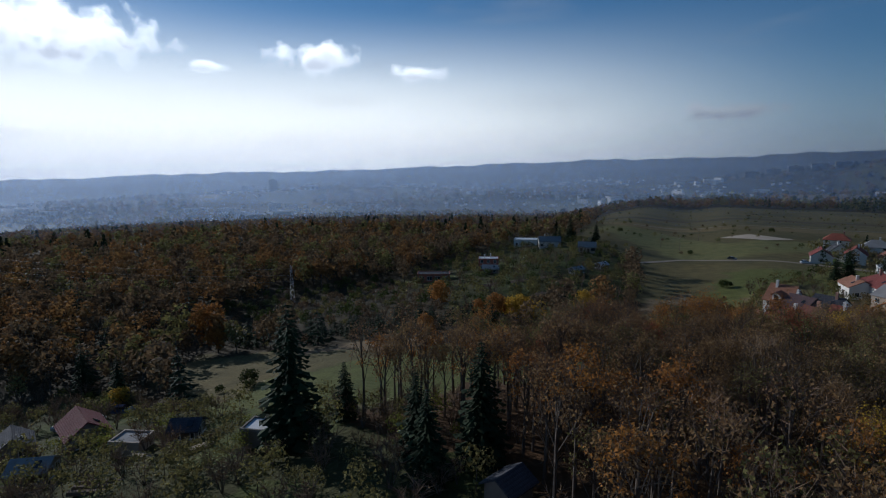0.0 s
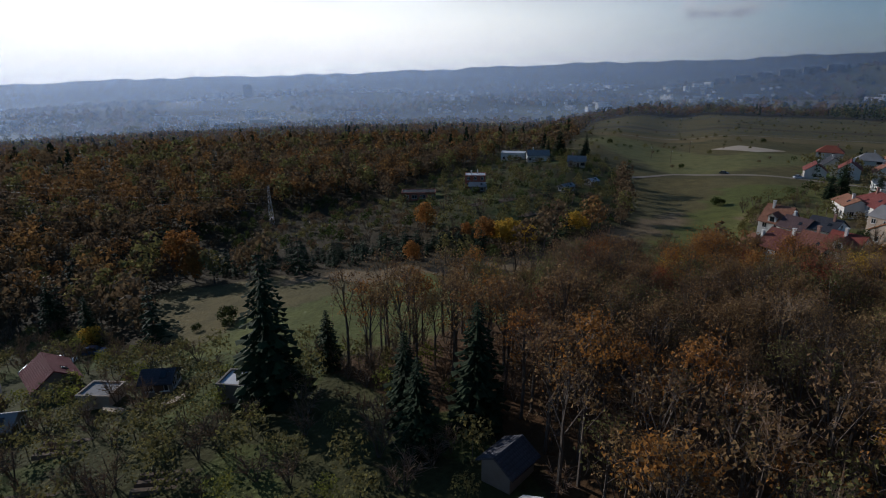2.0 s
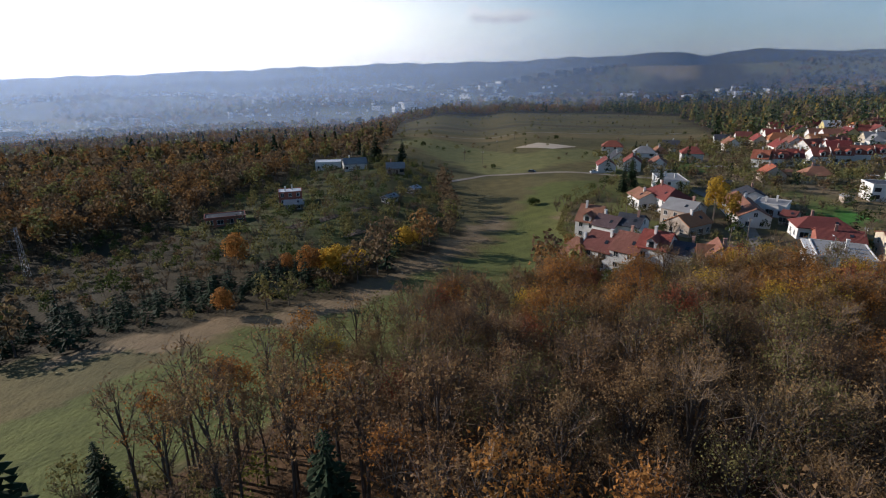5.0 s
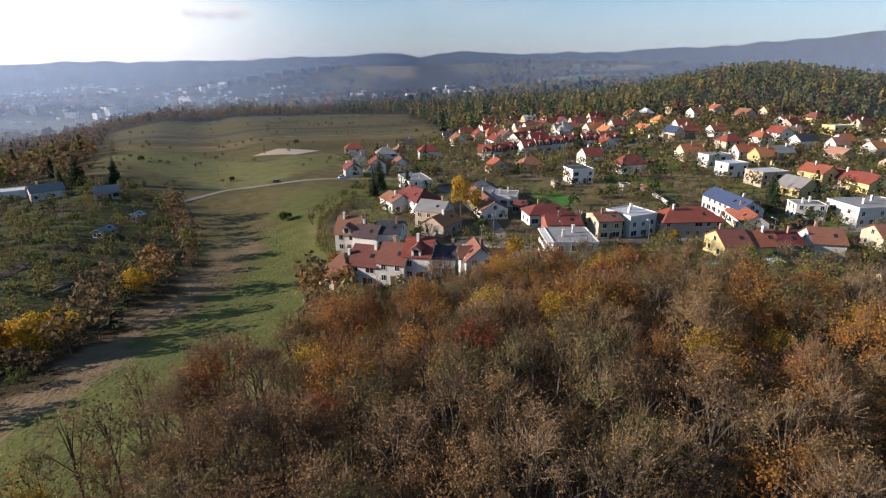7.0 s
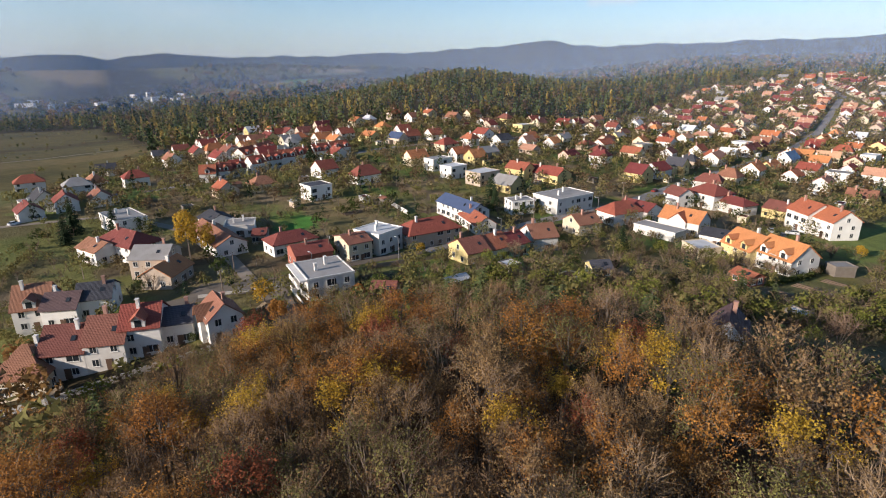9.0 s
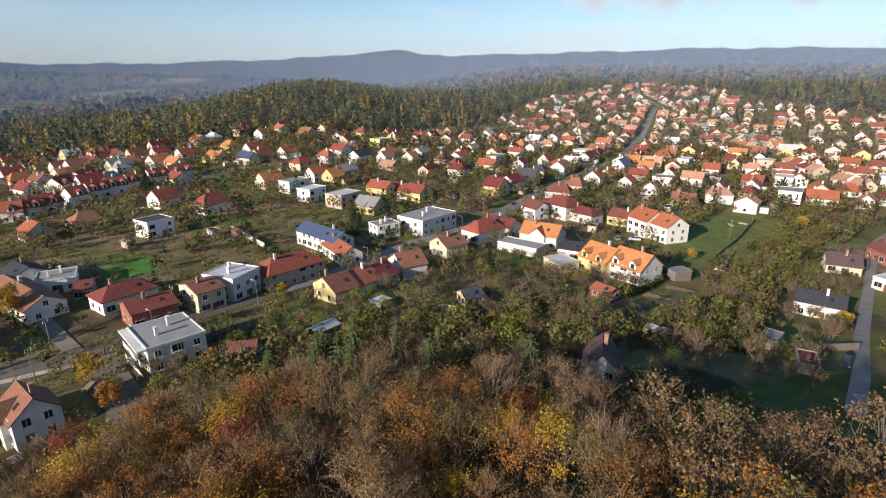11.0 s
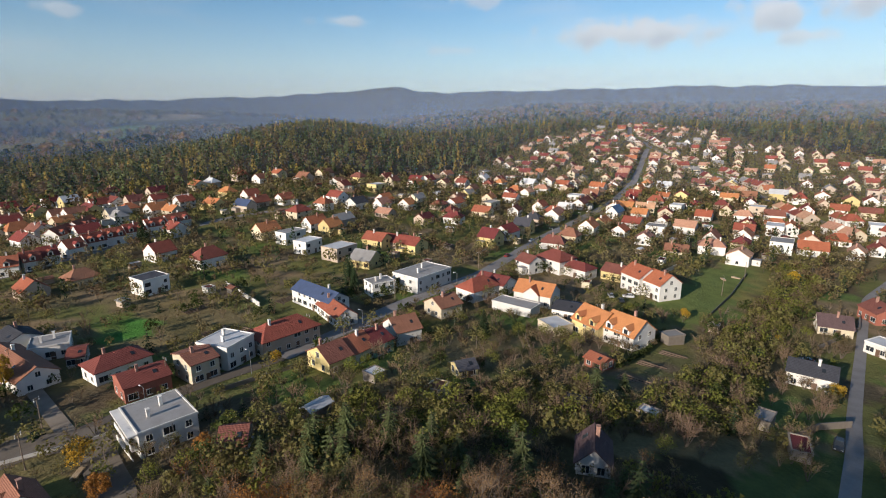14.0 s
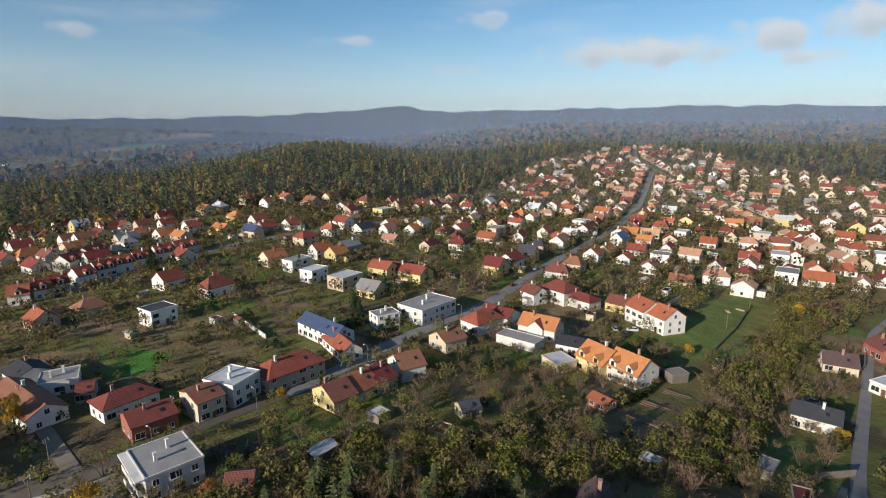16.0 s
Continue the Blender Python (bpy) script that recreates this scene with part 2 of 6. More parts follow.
def ground_material():
    mat, nt, b = nodes_of("ground_cover")
    p = position(nt)
    col = nt.nodes.new("ShaderNodeVertexColor")
    col.layer_name = "cover"
    base = col.outputs["Color"]
    big = ranged(nt, noise_node(nt, 0.03, 6, p), 0.35, 0.65, 0.0, 0.6)
    mid = ranged(nt, noise_node(nt, 0.22, 6, p), 0.35, 0.68, 0.0, 0.75)
    small = ranged(nt, noise_node(nt, 1.6, 5, p), 0.35, 0.7, 0.0, 0.6)
    dark = mixed(nt, 1.0, base, (0.55, 0.55, 0.5), "MULTIPLY")
    dry = mixed(nt, 1.0, base, (1.5, 1.25, 1.0), "MULTIPLY")
    c = mixed(nt, big, base, dry)
    c = mixed(nt, mid, c, dark)
    c = mixed(nt, small, c, mixed(nt, 1.0, base, (1.25, 1.2, 1.1), "MULTIPLY"))
    nt.links.new(c, b.inputs["Base Color"])
    b.inputs["Roughness"].default_value = 0.95
    b.inputs["Specular IOR Level"].default_value = 0.1
    bumped(nt, b, noise_node(nt, 1.1, 6, p), 0.7, 0.5)
    return mat


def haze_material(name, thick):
    # Bluish veil colour stands in for hazy air, fading out with height.
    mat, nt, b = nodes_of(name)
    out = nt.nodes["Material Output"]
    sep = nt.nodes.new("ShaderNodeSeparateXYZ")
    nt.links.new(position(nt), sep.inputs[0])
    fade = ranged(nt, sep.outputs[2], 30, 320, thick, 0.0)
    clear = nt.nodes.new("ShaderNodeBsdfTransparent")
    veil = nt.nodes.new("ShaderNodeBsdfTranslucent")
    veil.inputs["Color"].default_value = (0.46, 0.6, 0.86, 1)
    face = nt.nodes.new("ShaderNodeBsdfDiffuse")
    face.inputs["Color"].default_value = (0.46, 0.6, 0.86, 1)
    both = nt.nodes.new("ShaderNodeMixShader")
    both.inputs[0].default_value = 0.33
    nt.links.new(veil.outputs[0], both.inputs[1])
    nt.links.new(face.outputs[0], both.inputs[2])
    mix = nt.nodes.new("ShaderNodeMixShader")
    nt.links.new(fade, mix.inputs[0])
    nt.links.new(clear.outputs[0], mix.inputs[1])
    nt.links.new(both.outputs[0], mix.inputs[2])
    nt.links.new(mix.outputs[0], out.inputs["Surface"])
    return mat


# ---- the lie of the land ----
def smooth(t):
    t = np.clip(t, 0.0, 1.0)
    return t * t * (3 - 2 * t)


def knoll(x, y, cx, cy, h, sx, sy, rot=0.0):
    c, s = math.cos(radians(rot)), math.sin(radians(rot))
    u, v = x - cx, y - cy
    return h * np.exp(-0.5 * (((c * u + s * v) / sx) ** 2 + ((c * v - s * u) / sy) ** 2))


# far hills: heading, distance, height, length
FAR_HILLS = ((-9, 2350, 36, 330), (-16, 2900, 42, 380), (-31, 3150, 34, 420), (-37, 2500, 22, 360), (-44, 3000, 22, 420), (-50, 2100, 10, 380), (5, 2750, 44, 420),
             (17, 2450, 42, 380), (29, 2850, 48, 420), (43, 2700, 38, 420), (56, 2500, 30, 380))
RIDGE_HEAD = (-180, -150, -120, -106, -91, -85, -75, -68, -64, -61.3, -58, -54, -49, -40, -33, -28, -24, -21, -18, -12, 0, 7, 20, 37, 50, 65, 90, 140, 180)
RIDGE_RISE = (1.5, 1.6, 1.85, 2.0, 2.3, 2.2, 2.05, 1.9, 2.0, 2.45, 2.15, 1.75, 1.5, 1.15, 1.0, 1.1, 1.25, 0.8, 1.1, 0.85, 0.4, 0.4, 0.0, -0.6, -0.75, -1.25, -0.5, 1.0, 1.5)


def ground(x, y):
    """Height of the land. The wooded hill stands near the middle, the village to the east, the valley to the north-west."""
    x, y = np.asarray(x, float), np.asarray(y, float)
    d = np.hypot(x, y)
    a = np.degrees(np.arctan2(-x, y))
    z = -1.0 + knoll(x, y, 32, 20, 16, 60, 48)
    z = z + 4.0 * smooth((x - 20) / 60) * smooth((200 - d) / 100) - 3.0 * smooth((d - 190) / 200) * smooth((x - 20) / 120)
    z = z - 8 * smooth((-x - 40) / 90) - 5 * smooth((50 - x) / 50) * smooth((y - 90) / 60) * smooth((x + 60) / 60)
    z = z - 13 * smooth((d - 250) / 520) * smooth((a + 34) / 16) * smooth((150 - a) / 40)
    z = z - 95 * smooth((a + 45) / 44) * smooth((150 - a) / 40) * smooth((d - 330 - 400 * smooth((16 - a) / 14)) / 1600)
    z = z + smooth((-a - 55) / 24) * smooth((a + 200) / 40) * (45 * smooth((d - 430) / 640) + 50 * smooth((d - 1300) / 1700))
    z = z + knoll(x, y, 750, 570, 46, 300, 115, 33)
    z = z + knoll(x, y, 1250, 2650, 78, 420, 170, -25) + knoll(x, y, 700, 3000, 90, 500, 160, 5) + knoll(x, y, -300, 3200, 70, 600, 150, 5)
    z = z + knoll(x, y, 2000, 2050, 35, 400, 160, -40) + knoll(x, y, -1900, 2700, 60, 700, 130, 30)
    for at, off, high, long in FAR_HILLS:
        z = z + knoll(x, y, -off * math.sin(radians(at)), off * math.cos(radians(at)), high, long, 0.36 * long, at)
    ridge = 60 + 4350 * np.tan(np.radians(np.interp(a, RIDGE_HEAD, RIDGE_RISE)))
    ridge = ridge + 5 * np.sin(a * 0.7 + 1) + 4 * np.sin(a * 1.9) + 2.5 * np.sin(a * 4.3)
    k = smooth((d - 3050) / 1250)
    return z * (1 - k) + ridge * k


def level(x, y):
    return float(ground(x, y))


def inside(px, py, poly):
    """Which of the points lie in the polygon."""
    px, py = np.asarray(px, float), np.asarray(py, float)
    hit = np.zeros(px.shape, bool)
    for (x0, y0), (x1, y1) in zip(poly, poly[1:] + poly[:1]):
        cross = (y0 > py) != (y1 > py)
        hit ^= cross & (px < (x1 - x0) * (py - y0) / (y1 - y0 + 1e-9) + x0)
    return hit


def off_line(px, py, line):
    """Distance from points to a polyline."""
    px, py = np.asarray(px, float), np.asarray(py, float)
    best = np.full(px.shape, 1e9)
    for (x0, y0), (x1, y1) in zip(line, line[1:]):
        dx, dy = x1 - x0, y1 - y0
        t = np.clip(((px - x0) * dx + (py - y0) * dy) / (dx * dx + dy * dy), 0, 1)
        best = np.minimum(best, np.hypot(px - x0 - t * dx, py - y0 - t * dy))
    return best


HILL_WOOD = [(-33, 33), (-30, 41), (-25, 49), (-18, 58), (-10, 66), (0, 73), (11, 80), (24, 84), (34, 86), (44, 83), (52, 75), (58, 66),
             (63, 55), (64, 40), (65, 28), (66, 14), (62, -20), (40, -55), (5, -45), (6, -10), (0, 19), (-8, 31), (-22, 30)]
HILL_FOOT = [(24, 84), (34, 86), (44, 83), (52, 75), (58, 66), (63, 55), (64, 40), (65, 28), (66, 14), (72, 4), (86, 12), (92, 26), (92, 50), (88, 66), (80, 80),
             (66, 94), (46, 106), (28, 112), (16, 112), (14, 92)]
MEADOW = [(-112, 62), (-62, 36), (-33, 38), (-25, 49), (-10, 66), (11, 80), (14, 118), (26, 140), (22, 185), (58, 235), (62, 300), (190, 440),
          (240, 640), (270, 790), (150, 860), (20, 830), (-112, 760), (-90, 590), (-60, 320), (-16, 255), (-6, 170), (-22, 132), (-30, 100), (-72, 84), (-112, 74)]
DIRT = [(8, 190), (-8, 157), (-21, 127), (-27, 95), (-50, 86), (-75, 80)]
VILLAGE = [(26, 132), (22, 185), (58, 238), (64, 300), (160, 410), (265, 395), (368, 322), (444, 258), (535, 222), (669, 222), (800, 226), (930, 168), (1066, 95),
           (940, 0), (875, -42), (793, -100), (718, -172), (600, -170), (300, -110), (130, -70), (105, -30), (98, 20), (92, 60), (62, 100)]
EAST_GRASS = [(208, 25), (232, 21), (272, 8), (296, -8), (268, -17), (236, -9), (212, 3), (192, 13)]
GARDEN_STRIP = [(188, 26), (193, 12), (166, 14), (142, 17), (122, 24), (115, 34), (124, 38), (146, 32), (168, 24)]
ALLOTMENT = [(-120, 50), (-60, 36), (-28, 44), (-10, 32), (0, 14), (2, -40), (-60, -50), (-140, -10)]
SHRUBLAND = [(-135, 80), (-72, 86), (-32, 102), (-24, 134), (-60, 134), (-114, 186), (-150, 150)]
LEFT_GARDENS = [(-112, 185), (-60, 132), (-26, 140), (-12, 170), (-18, 250), (-40, 300), (-95, 330), (-110, 260)]
MAIN_STREET = [(50, 140), (72, 131), (96, 126), (119, 117), (170, 109), (220, 95), (310, 88), (450, 69), (560, 61), (760, 62)]
BACK_STREET = [(110, 282), (150, 277), (180, 280), (260, 275), (330, 240), (420, 200)]
HIGH_STREET = [(350, -95), (400, -72), (478, -55), (607, -11), (703, 33), (880, 95), (1000, 105)]
SIDE_LANE = [(72, 131), (84, 165), (88, 200), (84, 240), (58, 254), (4, 280), (-15, 258)]
EAST_LANE = [(96, -3), (120, -10), (140, -15), (183, -27), (250, -45), (350, -95)]
STREETS = (MAIN_STREET, BACK_STREET, HIGH_STREET, SIDE_LANE, EAST_LANE)


def cover_colours(x, y):
    d = np.hypot(x, y)
    a = np.degrees(np.arctan2(-x, y))
    c = np.empty((len(x), 3))
    c[:] = (0.05, 0.04, 0.022)
    wood = (d > 900)
    c[wood] = (0.075, 0.068, 0.036)
    fields = (np.sin(x / 210 + np.sin(y / 330)) * np.sin(y / 170 + 1.3 * np.sin(x / 260)) > 0.25) & (d > 1300) & (d < 3000) & (a > -64) & (a < 80)
    c[fields] = (0.16, 0.15, 0.07)
    pale = (np.sin(x / 150 + 2) * np.sin(y / 240 + x / 400) > 0.6) & (d > 1500) & (d < 3000) & (a > -64) & (a < 80)
    c[pale] = (0.25, 0.2, 0.12)
    c[inside(x, y, [(1000, 1500), (1240, 1520), (1560, 1900), (1500, 2050), (1150, 1750)])] = (0.13, 0.2, 0.06)
    m = inside(x, y, VILLAGE)
    c[m] = (0.12, 0.105, 0.05)
    patch = np.sin(x * 0.21 + 1.7 * np.sin(y * 0.09)) * np.sin(y * 0.19 + 1.3 * np.sin(x * 0.07))
    # garden plots in strips off the streets
    pu, pv = (x * 0.985 - y * 0.17) / 13.0, (x * 0.17 + y * 0.985) / 21.0
    lot = np.abs(np.sin(np.floor(pu + 0.15 * np.sin(pv * 3)) * 12.9898 + np.floor(pv) * 78.233) * 43758.5453) % 1.0
    for lo, hi, tone in ((0.0, 0.3, (0.135, 0.14, 0.05)), (0.3, 0.4, (0.11, 0.16, 0.045)), (0.4, 0.62, (0.17, 0.14, 0.075)), (0.62, 0.76, (0.21, 0.16, 0.1)), (0.76, 0.86, (0.1, 0.08, 0.05))):
        c[m & (lot >= lo) & (lot < hi)] = tone
    m = inside(x, y, ALLOTMENT) | inside(x, y, LEFT_GARDENS)
    c[m] = (0.06, 0.062, 0.026)
    c[m & (patch > 0.3)] = (0.075, 0.09, 0.03)
    m = inside(x, y, MEADOW)
    c[m] = (0.112, 0.097, 0.044)
    c[m & (np.sin(x / 31 + 2 * np.sin(y / 53)) * np.sin(y / 17 + np.sin(x / 29)) > 0.35) & (y > 260)] = (0.085, 0.08, 0.038)
    c[m & (np.abs(y - 0.18 * x - 590 - 9 * np.sin(x / 40)) < 13)] = (0.075, 0.062, 0.034)
    green = m & ((off_line(x, y, [(40, 225), (24, 160), (-2, 108), (-28, 72), (-50, 48)]) < 17) & (y < 260))
    c[green] = (0.1, 0.112, 0.036)
    c[m & (off_line(x, y, [(60, 330), (20, 300), (-40, 420)]) < 25)] = (0.135, 0.135, 0.055)
    c[m & (off_line(x, y, DIRT) < 5.0)] = (0.175, 0.13, 0.078)
    c[m & (off_line(x, y, [(-40, 470), (200, 480)]) < 22)] = (0.15, 0.12, 0.06)
    c[inside(x, y, HILL_FOOT)] = (0.085, 0.072, 0.035)
    c[inside(x, y, HILL_WOOD)] = (0.085, 0.052, 0.028)
    east = EAST_GRASS
    c[inside(x, y, east)] = (0.19, 0.175, 0.062)
    c[inside(x, y, east) & (y > 7 - 0.28 * (x - 205))] = (0.125, 0.16, 0.05)
    c[inside(x, y, GARDEN_STRIP)] = (0.14, 0.135, 0.055)
    c[inside(x, y, GARDEN_STRIP) & (patch > 0.2)] = (0.17, 0.13, 0.08)
    c[inside(x, y, [(120, -8), (128, 6), (146, 0), (140, -14)])] = (0.12, 0.165, 0.05)
    c[inside(x, y, [(112, 58), (120, 70), (128, 66), (119, 55)])] = (0.085, 0.13, 0.03)
    c[inside(x, y, [(108, 172), (124, 184), (134, 176), (116, 166)])] = (0.07, 0.2, 0.04)
    c[inside(x, y, [(86, 14), (118, 2), (118, -14), (92, -20)])] = (0.085, 0.11, 0.035)
    return c


def mesh_of(name, verts, faces, mats, slots=None, flat=True):
    me = bpy.data.meshes.new(name)
    me.from_pydata([tuple(v) for v in np.asarray(verts, float).tolist()], [], [tuple(f) for f in (faces.tolist() if hasattr(faces, "tolist") else faces)])
    for m in mats:
        me.materials.append(m)
    if slots is not None:
        me.polygons.foreach_set("material_index", np.asarray(slots, np.int32))
    if not flat:
        me.polygons.foreach_set("use_smooth", np.ones(len(me.polygons), bool))
    me.update()
    return me


def part(name, me, parent, m=None, label=""):
    """One mesh under a thing or under a part."""
    ob = new(name, me)
    ob.parent = parent
    if m is not None:
        ob.matrix_basis = m
    return tagged(ob, label)


# the ground, one sheet out to the horizon
rings = [5.0]
while rings[-1] < 4850:
    rings.append(rings[-1] * 1.0205)
rings = np.array(rings)
SPOKES = 380
ang = np.linspace(0, 2 * np.pi, SPOKES, endpoint=False)
gx = np.concatenate([[0.0], (rings[:, None] * np.cos(ang)).ravel()])
gy = np.concatenate([[0.0], (rings[:, None] * np.sin(ang)).ravel()])
gz = ground(gx, gy)
g_faces = [(0, 1 + k, 1 + (k + 1) % SPOKES) for k in range(SPOKES)]
for i in range(len(rings) - 1):
    lo, hi = 1 + i * SPOKES, 1 + (i + 1) * SPOKES
    g_faces += [(lo + k, hi + k, hi + (k + 1) % SPOKES, lo + (k + 1) % SPOKES) for k in range(SPOKES)]
g_mesh = mesh_of("ground", np.stack([gx, gy, gz], 1), g_faces, [ground_material()], flat=False)
g_att = g_mesh.color_attributes.new("cover", "FLOAT_COLOR", "POINT")
jx, jy = gx + 2.5 * np.sin(gy * 0.33 + 2 * np.sin(gx * 0.17)), gy + 2.5 * np.sin(gx * 0.29 + 2 * np.sin(gy * 0.21))
g_att.data.foreach_set("color", np.concatenate([cover_colours(jx, jy), np.ones((len(gx), 1))], 1).ravel())
tagged(new("ground", g_mesh), "rolling autumn land with meadow, gardens and woodland floor", "ground", kind="structure")


def ribbon(name, line, width, mat, label, category, lift=0.12, step=4.0):
    """A road draped over the land."""
    pts = []
    for (x0, y0), (x1, y1) in zip(line, line[1:]):
        n = max(1, int(math.hypot(x1 - x0, y1 - y0) / step))
        pts += [(x0 + (x1 - x0) * k / n, y0 + (y1 - y0) * k / n) for k in range(n)]
    pts = np.array(pts + [line[-1]])
    for _ in range(3):
        pts[1:-1] = (pts[:-2] + 2 * pts[1:-1] + pts[2:]) / 4
    t = np.gradient(pts, axis=0)
    t /= np.hypot(t[:, 0], t[:, 1])[:, None]
    side = np.stack([-t[:, 1], t[:, 0]], 1) * width / 2
    rows = [pts + side * k for k in (-1, 0, 1)]
    v = np.concatenate([np.column_stack([r, ground(r[:, 0], r[:, 1]) + lift]) for r in rows])
    n = len(pts)
    f = [(j * n + k, j * n + k + 1, (j + 1) * n + k + 1, (j + 1) * n + k) for j in (0, 1) for k in range(n - 1)]
    return tagged(new(name, mesh_of(name, v, f, [mat], flat=False)), label, category, kind="structure")


DIRT_LANE = matt("dirt_lane", (0.13, 0.105, 0.08), 0.95, 0.5, 0.3, 3, 0.4)
ribbon("road", MAIN_STREET[:4], 5.5, DIRT_LANE, "worn brown lane at the edge of the village", "road")
ribbon("road", MAIN_STREET[3:], 6.0, ASPHALT, "grey asphalt main street through the village", "road", 0.14)
ribbon("road", BACK_STREET, 5.5, ASPHALT, "grey asphalt street beside red terraced houses", "road")
ribbon("road", HIGH_STREET, 6.5, ASPHALT, "pale asphalt street climbing through the village", "road")
ribbon("road", EAST_LANE, 2.7, ASPHALT, "narrow grey lane between gardens", "road")
ribbon("road", SIDE_LANE, 3.4, GRAVEL, "pale gravel lane leading out over the meadow", "road", 0.17)
ribbon("road", [(90, 76), (96, 72), (105, 69), (112, 64)], 3.0, GRAVEL, "short gravel track between scrub and lawn", "track", 0.15, 2)
ribbon("road", [(-40, 470), (60, 500), (190, 520)], 3.0, GRAVEL, "faint track across the dry meadow", "track", 0.15)

ribbon("yard", [(62, 142), (68, 134), (75, 124), (82, 119)], 9.0, DIRT_LANE, "worn tan yard in front of the white block", "yard", 0.18, 2)
ribbon("yard", [(72, 124), (66, 112), (61, 101), (56, 96)], 6.0, DIRT_LANE, "dusty parking lane below the white block", "yard", 0.2, 2)
ribbon("sand_pitch", [(33, 388), (57, 362)], 25.0, matt("pale_sand", (0.4, 0.32, 0.23), 0.95, 0.35, 0.15, 2, 0.2), "pale rectangular sand pitch in the meadow", "pitch", 0.25, 4)

# haze over the far land, imitated by added rings of see-through bluish shells
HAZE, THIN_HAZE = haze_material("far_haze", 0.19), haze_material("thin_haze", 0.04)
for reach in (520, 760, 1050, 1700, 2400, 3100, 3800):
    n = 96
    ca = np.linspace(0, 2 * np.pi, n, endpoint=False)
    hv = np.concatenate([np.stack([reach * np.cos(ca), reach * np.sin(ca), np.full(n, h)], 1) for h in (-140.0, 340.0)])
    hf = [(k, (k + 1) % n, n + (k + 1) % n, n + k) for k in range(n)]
    tagged(new("backdrop", mesh_of("haze", hv, hf, [HAZE if reach > 1000 else THIN_HAZE], flat=False)), "see-through bluish shell added to imitate haze over distant land", "haze", kind="structure")

# ---- trees ----
class Soup:
    """Triangles gathered for one mesh."""

    def __init__(self):
        self.v, self.f, self.m = [], [], []

    def tube(self, p0, p1, r0, r1, n, slot):
        d = (p1 - p0).normalized()
        u = d.orthogonal().normalized()
        w = d.cross(u)
        k = len(self.v)
        for p, r in ((p0, r0), (p1, r1)):
            for i in range(n):
                t = 2 * math.pi * i / n
                self.v.append(p + (u * math.cos(t) + w * math.sin(t)) * r)
        for i in range(n):
            a, b = k + i, k + (i + 1) % n
            self.f += [(a, b, b + n), (a, b + n, a + n)]
            self.m += [slot, slot]

    def blade(self, p0, p1, width, slot):
        s = (p1 - p0).orthogonal().normalized() * width
        k = len(self.v)
        self.v += [p0 - s, p0 + s, p1]
        self.f.append((k, k + 1, k + 2))
        self.m.append(slot)

    def leaf(self, p, size, rng, slot, droop=0.0):
        a = Vector((rng.gauss(0, 1), rng.gauss(0, 1), rng.gauss(0, 0.7) - droop)).normalized() * size
        b = a.cross(Vector((rng.gauss(0, 1), rng.gauss(0, 1), rng.gauss(0, 1)))).normalized() * size * 0.6
        k = len(self.v)
        if size < 0.3:
            self.v += [p - a * 0.5, p + b * 0.7, p + a * 0.6]
            self.f.append((k, k + 1, k + 2))
            self.m.append(slot)
            return
        self.v += [p - a * 0.5, p + b * 0.5, p + a * 0.6, p - b * 0.5]
        self.f += [(k, k + 1, k + 2), (k, k + 2, k + 3)]
        self.m += [slot, slot]

    def arrays(self):
        return np.array([tuple(v) for v in self.v]), np.array(self.f, int), np.array(self.m, int)

    def split(self, slots):
        v, f, m = self.arrays()
        some = np.isin(m, slots)
        used, back = np.unique(f[some], return_inverse=True)
        return v[used], back.reshape(-1, 3), m[some] - slots[0]


def turned_leaves(soup, points, outward, sizes, rng, slot, loose):
    """Small leaves that lie roughly across the given directions, as on the outside of a crown."""
    n = len(points)
    face = outward + rng.normal(size=(n, 3)) * loose
    face /= np.linalg.norm(face, axis=1)[:, None] + 1e-9
    u = np.cross(face, rng.normal(size=(n, 3)))
    u /= np.linalg.norm(u, axis=1)[:, None] + 1e-9
    w = np.cross(face, u)
    z = sizes[:, None]
    v = np.stack([points + u * z * 0.62, points - u * z * 0.4 + w * z * 0.45, points - u * z * 0.3 - w * z * 0.5], 1)
    k = len(soup.v)
    soup.v += [tuple(p) for p in v.reshape(-1, 3).tolist()]
    soup.f += [(k + 3 * i, k + 3 * i + 1, k + 3 * i + 2) for i in range(n)]
    soup.m += [slot] * n


